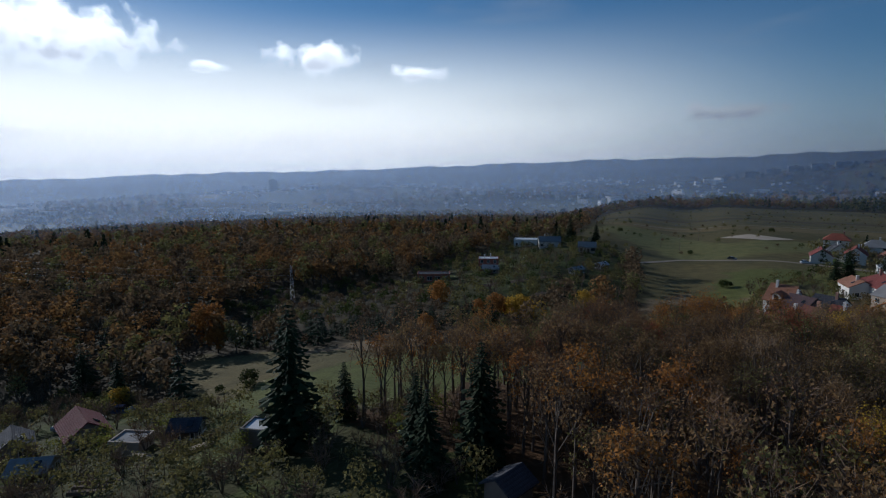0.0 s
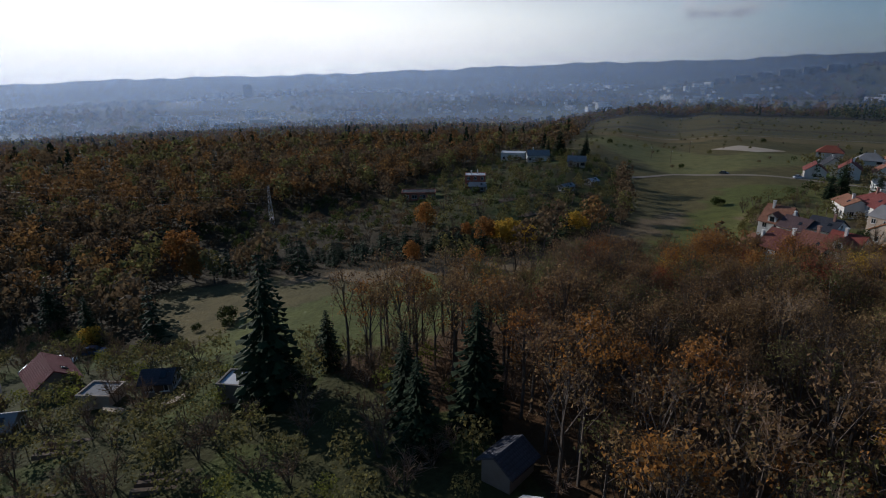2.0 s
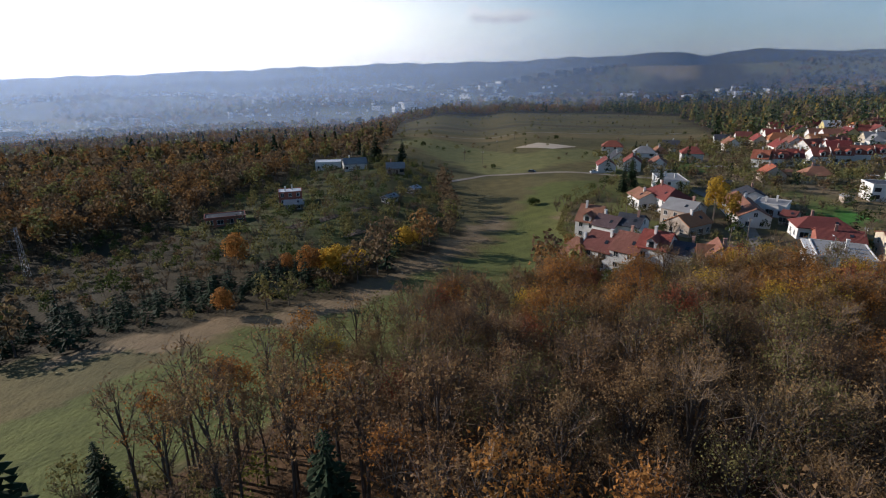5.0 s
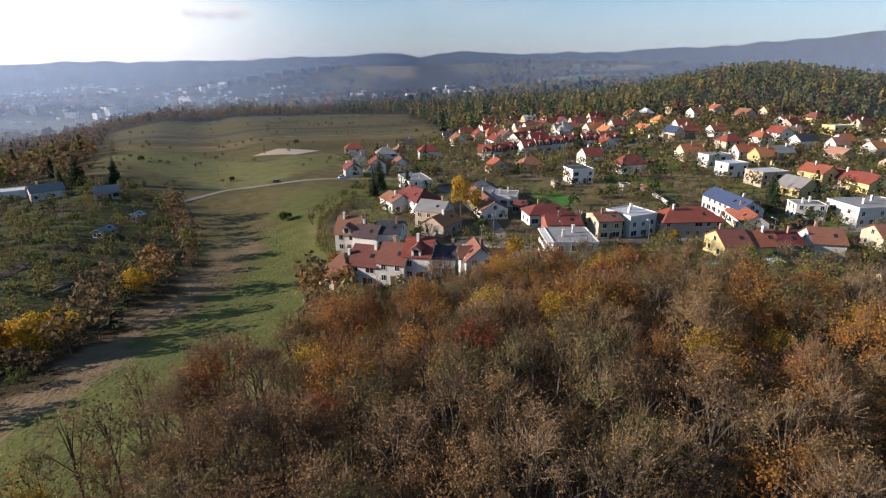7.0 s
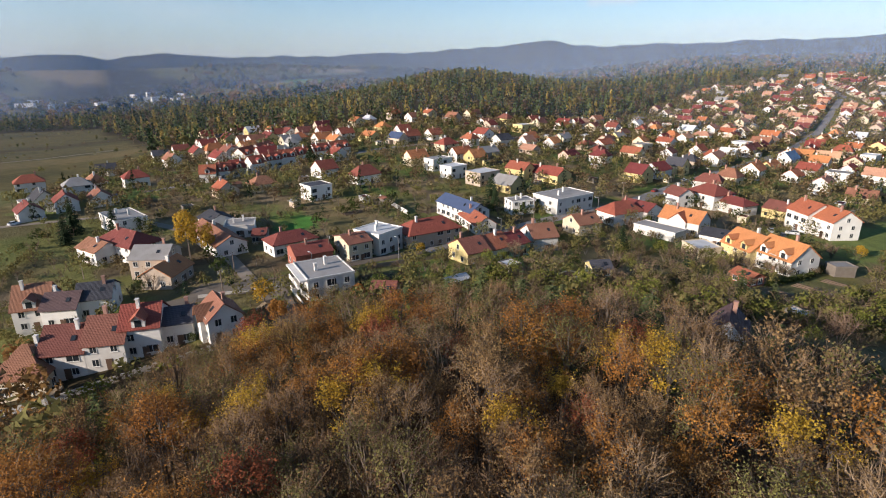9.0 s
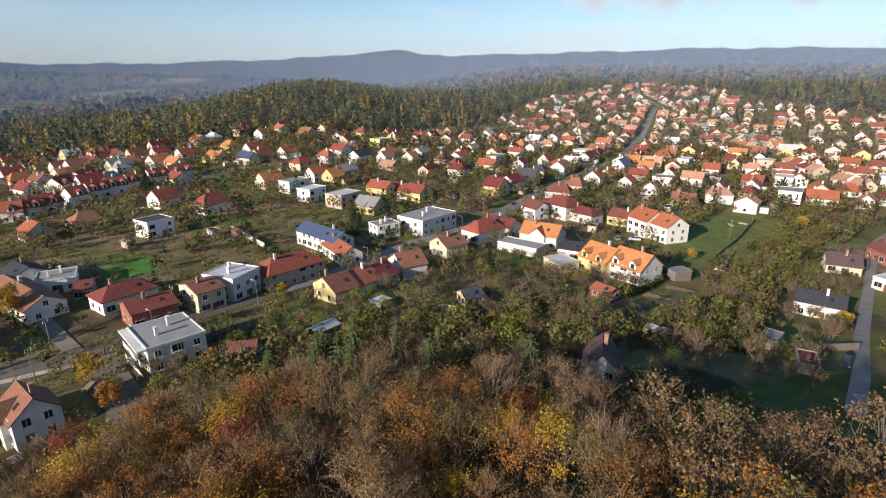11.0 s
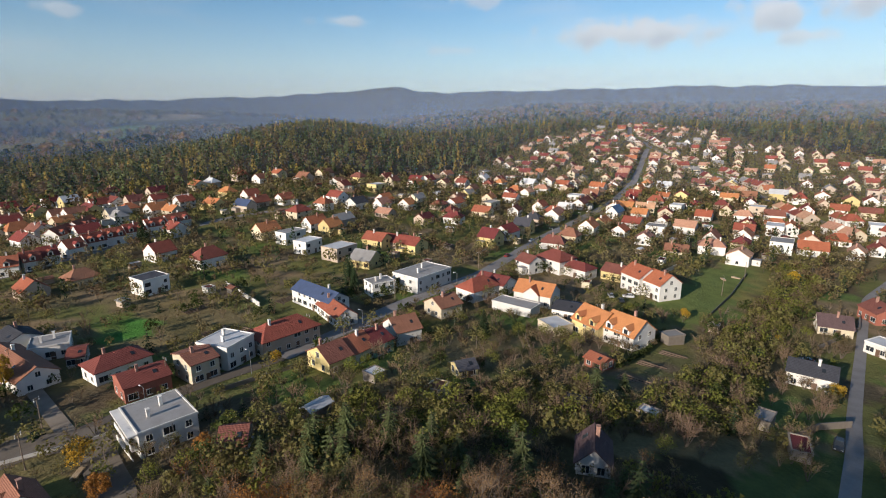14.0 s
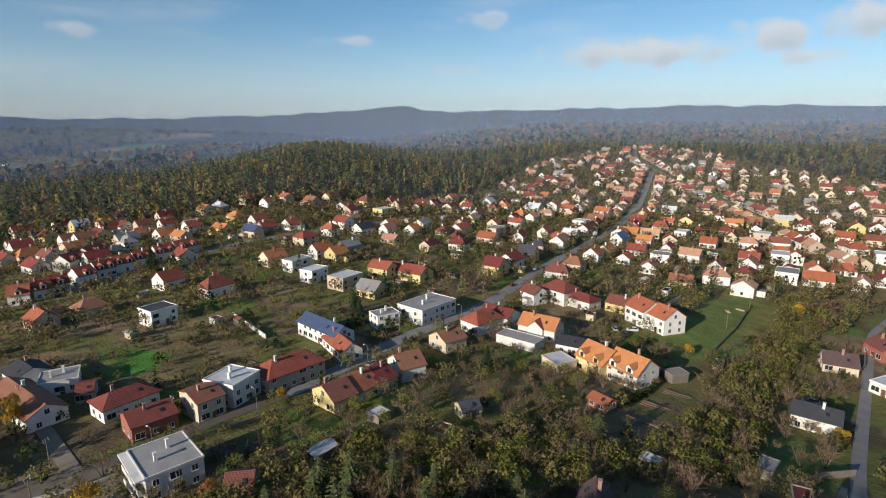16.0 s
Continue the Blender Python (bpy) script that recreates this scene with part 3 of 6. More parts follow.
def broadleaf(seed, h, spread, leaves, size, twigs=4, subs=4, limbs=7, fine=0.014):
    """Soup of a broadleaved tree with a domed, twiggy crown: slot 0 wood, 1 twigs, 2 leaves."""
    rng = random.Random(seed)
    nrng = np.random.default_rng(seed)
    s = Soup()
    heart = Vector((rng.uniform(-0.3, 0.3), rng.uniform(-0.3, 0.3), h * 0.66))
    reach = Vector((spread * rng.uniform(0.9, 1.1), spread * rng.uniform(0.9, 1.1), h * 0.31))
    bend = Vector((rng.uniform(-0.3, 0.3), rng.uniform(-0.3, 0.3), h * 0.4))
    top = heart + Vector((0, 0, h * 0.14))
    r = 0.016 * h
    s.tube(Vector((0, 0, -0.4)), bend, r, r * 0.72, 5, 0)
    s.tube(bend, top, r * 0.72, r * 0.25, 4, 0)
    tips = []
    for i in range(limbs):
        t = i / max(1, limbs - 1)
        base = bend.lerp(top, t * 0.7) if i else bend * 0.85
        az, rise = i * 2.4 + rng.uniform(-0.4, 0.4), 0.1 + 1.25 * t
        way = Vector((math.cos(az) * math.cos(rise), math.sin(az) * math.cos(rise), math.sin(rise)))
        end = heart + Vector(a * b for a, b in zip(way, reach)) * rng.uniform(0.62, 0.85)
        s.tube(base, end, r * 0.36, r * 0.12, 3, 0)
        for j in range(subs):
            q = base.lerp(end, 0.35 + 0.65 * (j + 1) / subs)
            d = (way + Vector((rng.gauss(0, 0.5), rng.gauss(0, 0.5), rng.gauss(0.1, 0.4)))).normalized()
            e = heart + Vector(a * b for a, b in zip(d, reach)) * rng.uniform(0.75, 1.0)
            s.tube(q, e, r * 0.12, r * 0.045, 3, 0)
            for k in range(twigs):
                w = q.lerp(e, 0.3 + 0.7 * (k + 1) / twigs)
                tip = w + (d + Vector((rng.gauss(0, 0.6), rng.gauss(0, 0.6), rng.gauss(0.35, 0.5)))) * (0.062 * h * rng.uniform(0.6, 1.1))
                s.blade(w, tip, fine + 0.0008 * h, 1)
                tips.append((w, tip))
    ends = np.array([(*w, *t) for w, t in tips])
    pick = ends[nrng.integers(len(ends), size=leaves)]
    along = nrng.uniform(0.1, 1.1, (leaves, 1))
    p = pick[:, :3] * (1 - along) + pick[:, 3:] * along + nrng.normal(size=(leaves, 3)) * 0.018 * h
    turned_leaves(s, p, (p - np.array(heart)) / np.array(reach), size * nrng.uniform(0.6, 1.3, leaves), nrng, 2, 0.75)
    return s


def brush(seed, h, r, blades, leaves, size=0.2, stems=5, fine=0.032):
    """Soup of a twiggy shrub or small bare tree: fine twigs fanning out from a few stems."""
    rng = random.Random(seed)
    s = Soup()
    ends = []
    for i in range(stems):
        az = i * 2.4 + rng.uniform(-0.4, 0.4)
        out = r * rng.uniform(0.25, 0.65)
        end = Vector((math.cos(az) * out, math.sin(az) * out, h * rng.uniform(0.45, 0.75)))
        s.tube(Vector((0, 0, -0.3)), end, 0.014 * h, 0.006 * h, 3, 0)
        ends.append(end)
    tips = []
    for _ in range(blades):
        end = rng.choice(ends)
        p = end * rng.uniform(0.45, 1.05)
        way = Vector((end.x * 0.5 + rng.gauss(0, 0.55) * r, end.y * 0.5 + rng.gauss(0, 0.55) * r, rng.uniform(0.1, 0.55) * h))
        q = p + way * rng.uniform(0.28, 0.62)
        q.z = min(q.z, h * 1.05)
        s.blade(p, q, fine, 1)
        tips.append((p, q))
    for _ in range(leaves):
        p, q = rng.choice(tips)
        s.leaf(p.lerp(q, rng.uniform(0.3, 1.05)), size * rng.uniform(0.6, 1.3), rng, 2)
    return s


def spruce(seed, h, r, tiers, arms, lush=3):
    """Soup of a conifer: slot 0 wood, 2 needles; drooping arms in whorls, dark gaps between."""
    rng = random.Random(seed)
    s = Soup()
    s.tube(Vector((0, 0, -0.4)), Vector((0, 0, h * 0.97)), 0.016 * h, 0.003 * h, 5, 0)
    for i in range(tiers):
        t = (i + rng.uniform(0, 0.5)) / tiers
        z = h * (0.1 + 0.88 * t)
        reach = r * (1 - t) ** 0.8 * rng.uniform(0.75, 1.1) + 0.12 * r
        for j in range(arms):
            az = 2 * math.pi * j / arms + rng.uniform(-0.4, 0.4) + i
            out = reach * rng.uniform(0.7, 1.1)
            base, end = Vector((0, 0, z)), Vector((math.cos(az) * out, math.sin(az) * out, z - out * rng.uniform(0.15, 0.45)))
            side = Vector((-math.sin(az), math.cos(az), 0)) * (out * 0.22)
            for k in range(lush):
                q0, q1 = base.lerp(end, k / lush), base.lerp(end, (k + 1.25) / lush)
                sag = Vector((0, 0, -0.12 * out * rng.uniform(0.4, 1.4)))
                n = len(s.v)
                s.v += [q0, q0.lerp(q1, 0.5) + side + sag, q1, q0.lerp(q1, 0.5) - side + sag]
                s.f += [(n, n + 1, n + 2), (n, n + 2, n + 3)]
                s.m += [2, 2]
    return s


def clump(seed, h, r, leaves, size, conic=False):
    """Soup of a tree with a stem and a ragged crown of several leafy lobes, or of drooping tiers."""
    rng = np.random.default_rng(seed)
    s = Soup()
    s.tube(Vector((0, 0, -0.5)), Vector((0, 0, h * 0.6)), 0.02 * h, 0.01 * h, 3, 0)
    d = rng.normal(size=(leaves, 3))
    if conic:
        t = rng.random(leaves) ** 1.3
        out = r * ((1 - t) ** 0.85 + 0.05) * rng.uniform(0.6, 1.08, leaves)
        az = rng.uniform(0, 6.283, leaves)
        p = np.stack([np.cos(az) * out, np.sin(az) * out, h * (0.16 + 0.84 * t)], 1)
        face = np.stack([np.cos(az), np.sin(az), np.full(leaves, 0.45)], 1)
    else:
        n = 8
        a, t = np.arange(n) * 2.4 + rng.uniform(-0.4, 0.4, n), np.linspace(0.0, 1.0, n)
        wide = r * 0.58 * np.sqrt(np.clip(1 - (1.25 * t - 0.4) ** 2, 0.05, 1))
        lobes = np.stack([np.cos(a) * wide, np.sin(a) * wide, h * (0.4 + 0.44 * t)], 1)
        radii = r * rng.uniform(0.38, 0.58, n)
        i = rng.integers(n, size=leaves)
        d[:, 2] += 0.3
        d /= np.linalg.norm(d, axis=1)[:, None]
        p = lobes[i] + d * (radii[i] * rng.uniform(0.7, 1.12, leaves))[:, None] * (1, 1, max(1.0, 0.16 * h / (0.5 * r)))
        face = d
    turned_leaves(s, p, face, size * rng.uniform(0.7, 1.35, leaves), rng, 2, 0.4)
    return s


def tree_things(name, soup, leaf, label, category, group):
    """Meshes of one tree, ready to be set out as things."""
    meshes = []
    for pname, slots, mats in (("trunk", (0,), [BARK]), ("crown", (1, 2), [TWIG, LEAF[leaf]])):
        vs, fs, ms = soup.split(slots)
        meshes.append((pname, mesh_of(pname, vs, fs, mats, ms)))
    return name, meshes, label, category, group


def plant(kind, x, y, turn, size, sink=0.0):
    name, meshes, label, category, group = kind
    e = new(name)
    e.matrix_basis = Matrix.LocRotScale((x, y, level(x, y) - sink), Euler((0, 0, turn)), (size, size, size))
    for pname, me in meshes:
        part(pname, me, e)
    return tagged(e, label, category, group)


def forest(name, soups, leaf_names, where, label, category, seed, sizes=(0.8, 1.25), weights=None):
    """Many trees joined into one object, too many to count."""
    rng = np.random.default_rng(seed)
    packs = [s.arrays() for s in soups]
    mats = [BARK, TWIG] + [LEAF[n] for n in dict.fromkeys(leaf_names)]
    slot = {n: 2 + i for i, n in enumerate(dict.fromkeys(leaf_names))}
    vs, fs, ms, k = [], [], [], 0
    pick = rng.choice(len(packs), len(where), p=weights)
    for (x, y, z), i in zip(where, pick):
        v, f, m = packs[i]
        t, g = rng.uniform(0, 6.283), rng.uniform(*sizes)
        c, s = math.cos(t) * g, math.sin(t) * g
        w = np.stack([v[:, 0] * c - v[:, 1] * s + x, v[:, 0] * s + v[:, 1] * c + y, v[:, 2] * g * rng.uniform(0.9, 1.1) + z], 1)
        vs.append(w)
        fs.append(f + k)
        ms.append(np.where(m == 2, slot[leaf_names[i]], m))
        k += len(v)
    return tagged(new(name, mesh_of(name, np.concatenate(vs), np.concatenate(fs), mats, np.concatenate(ms))), label, category, kind="stuff")


def scatter(x0, x1, y0, y1, step, seed, keep, jitter=0.45):
    """Points of a shaken grid that the test keeps, with their height."""
    rng = np.random.default_rng(seed)
    xs, ys = np.meshgrid(np.arange(x0, x1, step), np.arange(y0, y1, step))
    xs = xs.ravel() + rng.uniform(-jitter, jitter, xs.size) * step
    ys = ys.ravel() + rng.uniform(-jitter, jitter, ys.size) * step
    ok = keep(xs, ys)
    xs, ys = xs[ok], ys[ok]
    return np.stack([xs, ys, ground(xs, ys)], 1)


# ---- houses ----
HOUSES = []


def box(w, d, h, z=0.0):
    v = [(sx * w / 2, sy * d / 2, z + sz * h) for sz in (0, 1) for sx, sy in ((-1, -1), (1, -1), (1, 1), (-1, 1))]
    f = [(3, 2, 1, 0), (4, 5, 6, 7), (0, 1, 5, 4), (1, 2, 6, 5), (2, 3, 7, 6), (3, 0, 4, 7)]
    return v, f


def joined(*pieces):
    v, f = [], []
    for pv, pf in pieces:
        k = len(v)
        v += pv
        f += [tuple(i + k for i in q) for q in pf]
    return v, f


def moved(piece, x=0.0, y=0.0, z=0.0):
    return [(a + x, b + y, c + z) for a, b, c in piece[0]], piece[1]


def window_meshes(w, h):
    """A frame of one piece with a middle bar and a projecting sill, and its pane."""
    xs = (-w / 2 - 0.12, -w / 2 - 0.05, -w / 2 + 0.05, -0.035, 0.035, w / 2 - 0.05, w / 2 + 0.05, w / 2 + 0.12)
    zs = (-0.11, -0.045, 0.045, h - 0.045, h + 0.045)
    cells = [(i, 0) for i in range(7)] + [(i, j) for i in range(1, 6) for j in (1, 3)] + [(i, 2) for i in (1, 3, 5)]
    cells = set(cells)
    spot = lambda i, j, back: (j * 8 + i) * 2 + back
    v = [(x, 0.045 if back else (-0.14 if j < 2 else -0.045), z) for j, z in enumerate(zs) for x in xs for back in (0, 1)]
    f = []
    for i, j in sorted(cells):
        f += [tuple(spot(p, q, 0) for p, q in ((i, j), (i + 1, j), (i + 1, j + 1), (i, j + 1))), tuple(spot(p, q, 1) for p, q in ((i, j + 1), (i + 1, j + 1), (i + 1, j), (i, j)))]
        for (a, b), (c, d), beside in (((i, j), (i + 1, j), (i, j - 1)), ((i + 1, j), (i + 1, j + 1), (i + 1, j)), ((i + 1, j + 1), (i, j + 1), (i, j + 1)), ((i, j + 1), (i, j), (i - 1, j))):
            if beside not in cells:
                f.append((spot(a, b, 0), spot(a, b, 1), spot(c, d, 1), spot(c, d, 0)))
    used = sorted({k for q in f for k in q})
    back_to = {k: n for n, k in enumerate(used)}
    return mesh_of("window", [v[k] for k in used], [tuple(back_to[k] for k in q) for q in f], [FRAME]), mesh_of("pane", *moved(box(w, 0.03, h)), [glass])


WIN, PANE = window_meshes(1.15, 1.35)
WIDE_WIN, WIDE_PANE = window_meshes(2.1, 1.5)
DOOR = mesh_of("door", *joined(box(1.0, 0.08, 2.05), moved(box(1.16, 0.05, 2.15), 0, 0.03)), [matt("door_paint", (0.12, 0.07, 0.045), 0.5, 0.3)])
STACK = mesh_of("chimney", *joined(box(0.6, 0.6, 2.4, -1.2), box(0.74, 0.74, 0.14, 1.2)), [CHIMNEY])
PALE_STACK = mesh_of("chimney", *joined(box(0.55, 0.7, 2.2, -1.2), box(0.7, 0.85, 0.12, 1.0)), [WALL["white"]])
SKYLIGHT = mesh_of("skylight", *joined(box(0.8, 1.1, 0.1)), [glass])


def gable_mesh(L, W, wh, hr, mat):
    x, y = L / 2, W / 2
    v = [(-x, -y, -1.5), (x, -y, -1.5), (x, y, -1.5), (-x, y, -1.5), (-x, -y, wh), (x, -y, wh), (x, y, wh), (-x, y, wh), (-x, 0, hr - 0.12), (x, 0, hr - 0.12)]
    f = [(0, 1, 5, 4), (2, 3, 7, 6), (1, 2, 6, 9, 5), (3, 0, 4, 8, 7), (4, 5, 9, 8), (6, 7, 8, 9)]
    return mesh_of("wall", v, f, [mat])


def roof_slabs(L, W, wh, hr, over=0.45, thick=0.2):
    """Two sloping slabs meeting at the ridge, reaching past the walls."""
    x, slope = L / 2 + 0.3, (hr - wh) / (W / 2)
    y, low = W / 2 + over, wh - over * slope
    v, f = [], []
    for s in (-1, 1):
        k = len(v)
        v += [(-x, s * y, low), (x, s * y, low), (x, 0, hr), (-x, 0, hr), (-x, s * y, low + thick), (x, s * y, low + thick), (x, 0, hr + thick), (-x, 0, hr + thick)]
        q = [(4, 5, 6, 7), (0, 3, 2, 1), (0, 1, 5, 4), (1, 2, 6, 5), (3, 0, 4, 7)]
        f += [tuple(i + k for i in (c if s < 0 else c[::-1])) for c in q]
    return v, f


def hip_roof(L, W, wh, hr, over=0.45, thick=0.2):
    """A roof with four slopes, the ridge shorter than the house."""
    slope = (hr - wh) / (W / 2)
    x, y, low, cut = L / 2 + over, W / 2 + over, wh - over * slope, max(0.4, L / 2 - W / 2 * 0.8)
    rim = [(-x, -y), (x, -y), (x, y), (-x, y)]
    v = [(p, q, low) for p, q in rim] + [(p, q, low + thick) for p, q in rim] + [(-cut, 0, hr + thick), (cut, 0, hr + thick)]
    return v, [(3, 2, 1, 0), (0, 1, 5, 4), (1, 2, 6, 5), (2, 3, 7, 6), (3, 0, 4, 7), (4, 5, 9, 8), (5, 6, 9), (6, 7, 8, 9), (7, 4, 8)]


def make_house(x, y, rot, L, W, wh, hr, shape, roof, wall, detail=None, lists=True):
    """A house with its ridge along its own x axis; wh eaves, hr ridge. shape: f flat, g gabled, h hipped, x with a cross gable, y with dormers."""
    rng = random.Random(int(x * 7 + y * 13))
    detail = math.hypot(x, y) < 235 if detail is None else detail
    e = new("house" if hr > 4.9 else "shed")
    z = level(x, y)
    e.matrix_basis = pose(x, y, z, 0, 0, rot)
    wm, rm = WALL[wall], ROOF[roof]
    a = radians(rot)
    front = -1 if (-math.sin(a) * (15 - x) + math.cos(a) * (24 - y)) < 0 else 1
    if shape == "f":
        part("wall", mesh_of("wall", *box(L, W, wh + 1.5, -1.5), [wm]), e)
        rim = joined(moved(box(L + 0.3, 0.25, 0.45, wh - 0.1), 0, -W / 2), moved(box(L + 0.3, 0.25, 0.45, wh - 0.1), 0, W / 2),
                     moved(box(0.25, W - 0.25, 0.45, wh - 0.1), -L / 2), moved(box(0.25, W - 0.25, 0.45, wh - 0.1), L / 2))
        part("parapet", mesh_of("parapet", *rim, [wm]), e)
        part("roof", mesh_of("roof", *box(L - 0.26, W - 0.26, 0.15, wh), [rm]), e)
        if detail and hr > 4.9:
            part("chimney", PALE_STACK, e, pose(L * 0.1, W * 0.15, wh + 1.0))
            part("chimney", PALE_STACK, e, pose(-L * 0.2, -W * 0.1, wh + 0.8))
    else:
        hipped = shape == "h" or (shape == "g" and hr > 4.9 and L > W + 1.5 and rng.random() < 0.3)
        part("wall", mesh_of("wall", *box(L, W, wh + 1.5, -1.5), [wm]) if hipped else gable_mesh(L, W, wh, hr, wm), e)
        rv, rf = hip_roof(L, W, wh, hr) if hipped else roof_slabs(L, W, wh, hr)
        part("roof", mesh_of("roof", rv, rf, [rm]), e)
        if hr > 4.9:
            part("chimney", STACK if rng.random() < 0.6 else PALE_STACK, e, pose(L * rng.uniform(-0.3, 0.3), W * 0.09 * rng.choice((-1, 1)), hr + 0.2))
        if shape == "g" and hr > 6.5 and L < 14 and not detail and rng.random() < 0.5:
            ax, deep, high = L * rng.uniform(0.3, 0.45), rng.uniform(2.5, 4), rng.uniform(2.5, 3.2)
            a_way = rng.choice((-1, 1))
            annex = part("annex", mesh_of("annex", *moved(box(ax, deep, high + 1.5, -1.5), L * 0.2, a_way * (W / 2 + deep / 2)), [wm]), e)
            part("annex_roof", mesh_of("annex_roof", *moved(box(ax + 0.4, deep + 0.2, 0.16, high), L * 0.2, a_way * (W / 2 + deep / 2 + 0.1)), [ROOF["grey"]]), annex)
        if shape == "x":
            w2, h2 = L * 0.42, hr - 0.7
            v = [(-w2 / 2, 0, 0), (w2 / 2, 0, 0), (-w2 / 2, front * (W / 2 + 0.9), 0), (w2 / 2, front * (W / 2 + 0.9), 0)]
            v = [(p, q, -1.5) for p, q, _ in v] + [(p, q, wh) for p, q, _ in v] + [(0, front * (W / 2 + 0.9), h2 - 0.1), (0, 0, h2 - 0.1)]
            part("gable", mesh_of("gable", v, [(2, 3, 7, 8, 6), (0, 2, 6, 4), (3, 1, 5, 7), (6, 8, 9, 4), (8, 7, 5, 9)], [wm]), e)
            gv, gf = roof_slabs(W / 2 + 1.2, w2, wh, h2, 0.35)
            part("gable_roof", mesh_of("gable_roof", *moved((gv, gf), W / 4 + 0.5), [rm]), e, pose(0, 0, 0.03, 0, 0, 90 * front))
        if shape == "y":
            for sx in ((-0.26, 0.26) if L > 8.5 else (0.0,)):
                w2, y0, y1 = 2.2, W * 0.12, W / 2 + 0.05
                top = wh + 1.7
                v = [(-w2 / 2, y0, wh - 0.3), (w2 / 2, y0, wh - 0.3), (w2 / 2, y1, wh - 0.3), (-w2 / 2, y1, wh - 0.3),
                     (-w2 / 2, y0, top), (w2 / 2, y0, top), (w2 / 2, y1, top), (-w2 / 2, y1, top), (0, y1, top + 0.9), (0, y0, top + 0.9)]
                f = [(2, 3, 7, 8, 6), (3, 0, 4, 7), (1, 2, 6, 5), (0, 1, 5, 9, 4)]
                m = pose(sx * L, 0, 0, 0, 0, 0 if front > 0 else 180)
                d = part("dormer", mesh_of("dormer", v, f, [wm]), e, m)
                gv, gf = roof_slabs(y1 - y0 + 0.3, w2, top, top + 0.9, 0.3, 0.14)
                part("dormer_roof", mesh_of("dormer_roof", *gv_turn(gv, gf, (y0 + y1) / 2 + 0.1), [rm]), d)
                part("pane", PANE, d, pose(0, y1 + 0.02, wh + 0.2))
    if hr > 3:
        for floor_z in ((0.9,) if wh < 4 else (0.9, 3.55)):
            if floor_z + 1.4 > wh + 0.2:
                continue
            n = max(2, int(L / 2.9))
            for s in (-1, 1):
                for k in range(n):
                    if rng.random() < 0.14 or (not detail and (s != front or k % 2)):
                        continue
                    wide = rng.random() < 0.2
                    set_window(e, pose(L * ((k + 0.5) / n - 0.5), s * (W / 2 + 0.02), floor_z, 0, 0, 0 if s < 0 else 180), wide, detail)
            for s in (-1, 1):
                for k in ((-0.22, 0.22) if detail else (0.0,)):
                    set_window(e, pose(s * (L / 2 + 0.02), W * k, floor_z, 0, 0, 90 * s), False, detail)
        if shape == "g" and detail and hr - wh > 2.4 and not hipped:
            for s in (-1, 1):
                set_window(e, pose(s * (L / 2 + 0.02), 0, wh - 0.1, 0, 0, 90 * s), False, detail)
        if shape in "gx" and detail:
            m = pose(L * 0.22, front * W * 0.27, wh + (hr - wh) * 0.46 + 0.22)
            part("skylight", SKYLIGHT, e, m @ pose(0, 0, 0, -front * math.degrees(math.atan2(hr - wh, W / 2))))
        part("door", DOOR, e, pose(L * 0.08, front * (W / 2 + 0.05), 0.05, 0, 0, 0 if front < 0 else 180))
    if lists:
        HOUSES.append((x, y, max(L, W) / 2))
    kind = "house" if hr > 4.9 else "outbuilding"
    return tagged(e, f"{WALL_WORDS[wall]} {kind} with {ROOF_WORDS[roof]}", "house" if hr > 4.9 else "shed", "village houses" if hr > 4.9 else "garden sheds")


def gv_turn(v, f, y):
    """The slabs with their ridge laid along y, about the given middle."""
    return [(-b, a + y, c) for a, b, c in v], f


def set_window(house, m, wide, detail):
    if detail:
        w = part("window", WIDE_WIN if wide else WIN, house, m)
        part("pane", WIDE_PANE if wide else PANE, w, pose(0, 0.0, 0))
    else:
        part("window", WIDE_PANE if wide else PANE, house, m)



# ---- the village ----
block = make_house(77.7, 111.7, -22.6, 10.4, 12, 5.6, 5.6, "f", "grey", "white")
for floor_z in (-0.3, 2.5):
    part("balcony", mesh_of("balcony", *joined(moved(box(0.14, 11.2, 1.05, floor_z), -6.5), moved(box(1.3, 11.2, 0.16, floor_z - 0.14), -5.85)), [WALL["white"]]), block)
part("canopy", mesh_of("canopy", *moved(box(1.6, 12.2, 0.3, 5.45), -6.1), [WALL["white"]]), block)
part("drainpipe", mesh_of("drainpipe", *moved(box(0.14, 0.12, 5.4, 0.0), 0.6, -6.08), [SLATE_METAL]), block)
make_house(112.4, 129.3, 2.3, 10.1, 10, 6.6, 6.6, "f", "white", "white")
make_house(103.0, 130.0, -17.1, 7.0, 10, 5.6, 7, "g", "brown", "cream")
make_house(127.4, 122.9, -19.5, 17.9, 10, 5, 8, "g", "red", "tan")
make_house(158.6, 132.9, -109.0, 22.1, 8, 5, 7.5, "g", "solar", "white")
make_house(151.4, 121.2, -122.3, 16.5, 7, 3.5, 6, "g", "red", "white")
make_house(118.4, 100.6, -21.0, 7.0, 10, 3.8, 6.5, "g", "brown", "yellow")
make_house(125.7, 98.6, -12.9, 7.6, 10, 3.8, 6.5, "g", "red", "white")
make_house(131.9, 96.4, -16.9, 7.0, 10, 4, 6.3, "g", "maroon", "green")
make_house(142.9, 92.7, -34.9, 8.0, 9, 4.6, 7.5, "g", "brown", "white")
make_house(179.4, 121.2, -33.2, 9.3, 7, 5, 5, "f", "grey", "white")
make_house(195.0, 111.1, -16.7, 19.5, 13, 6, 6, "f", "grey", "white")
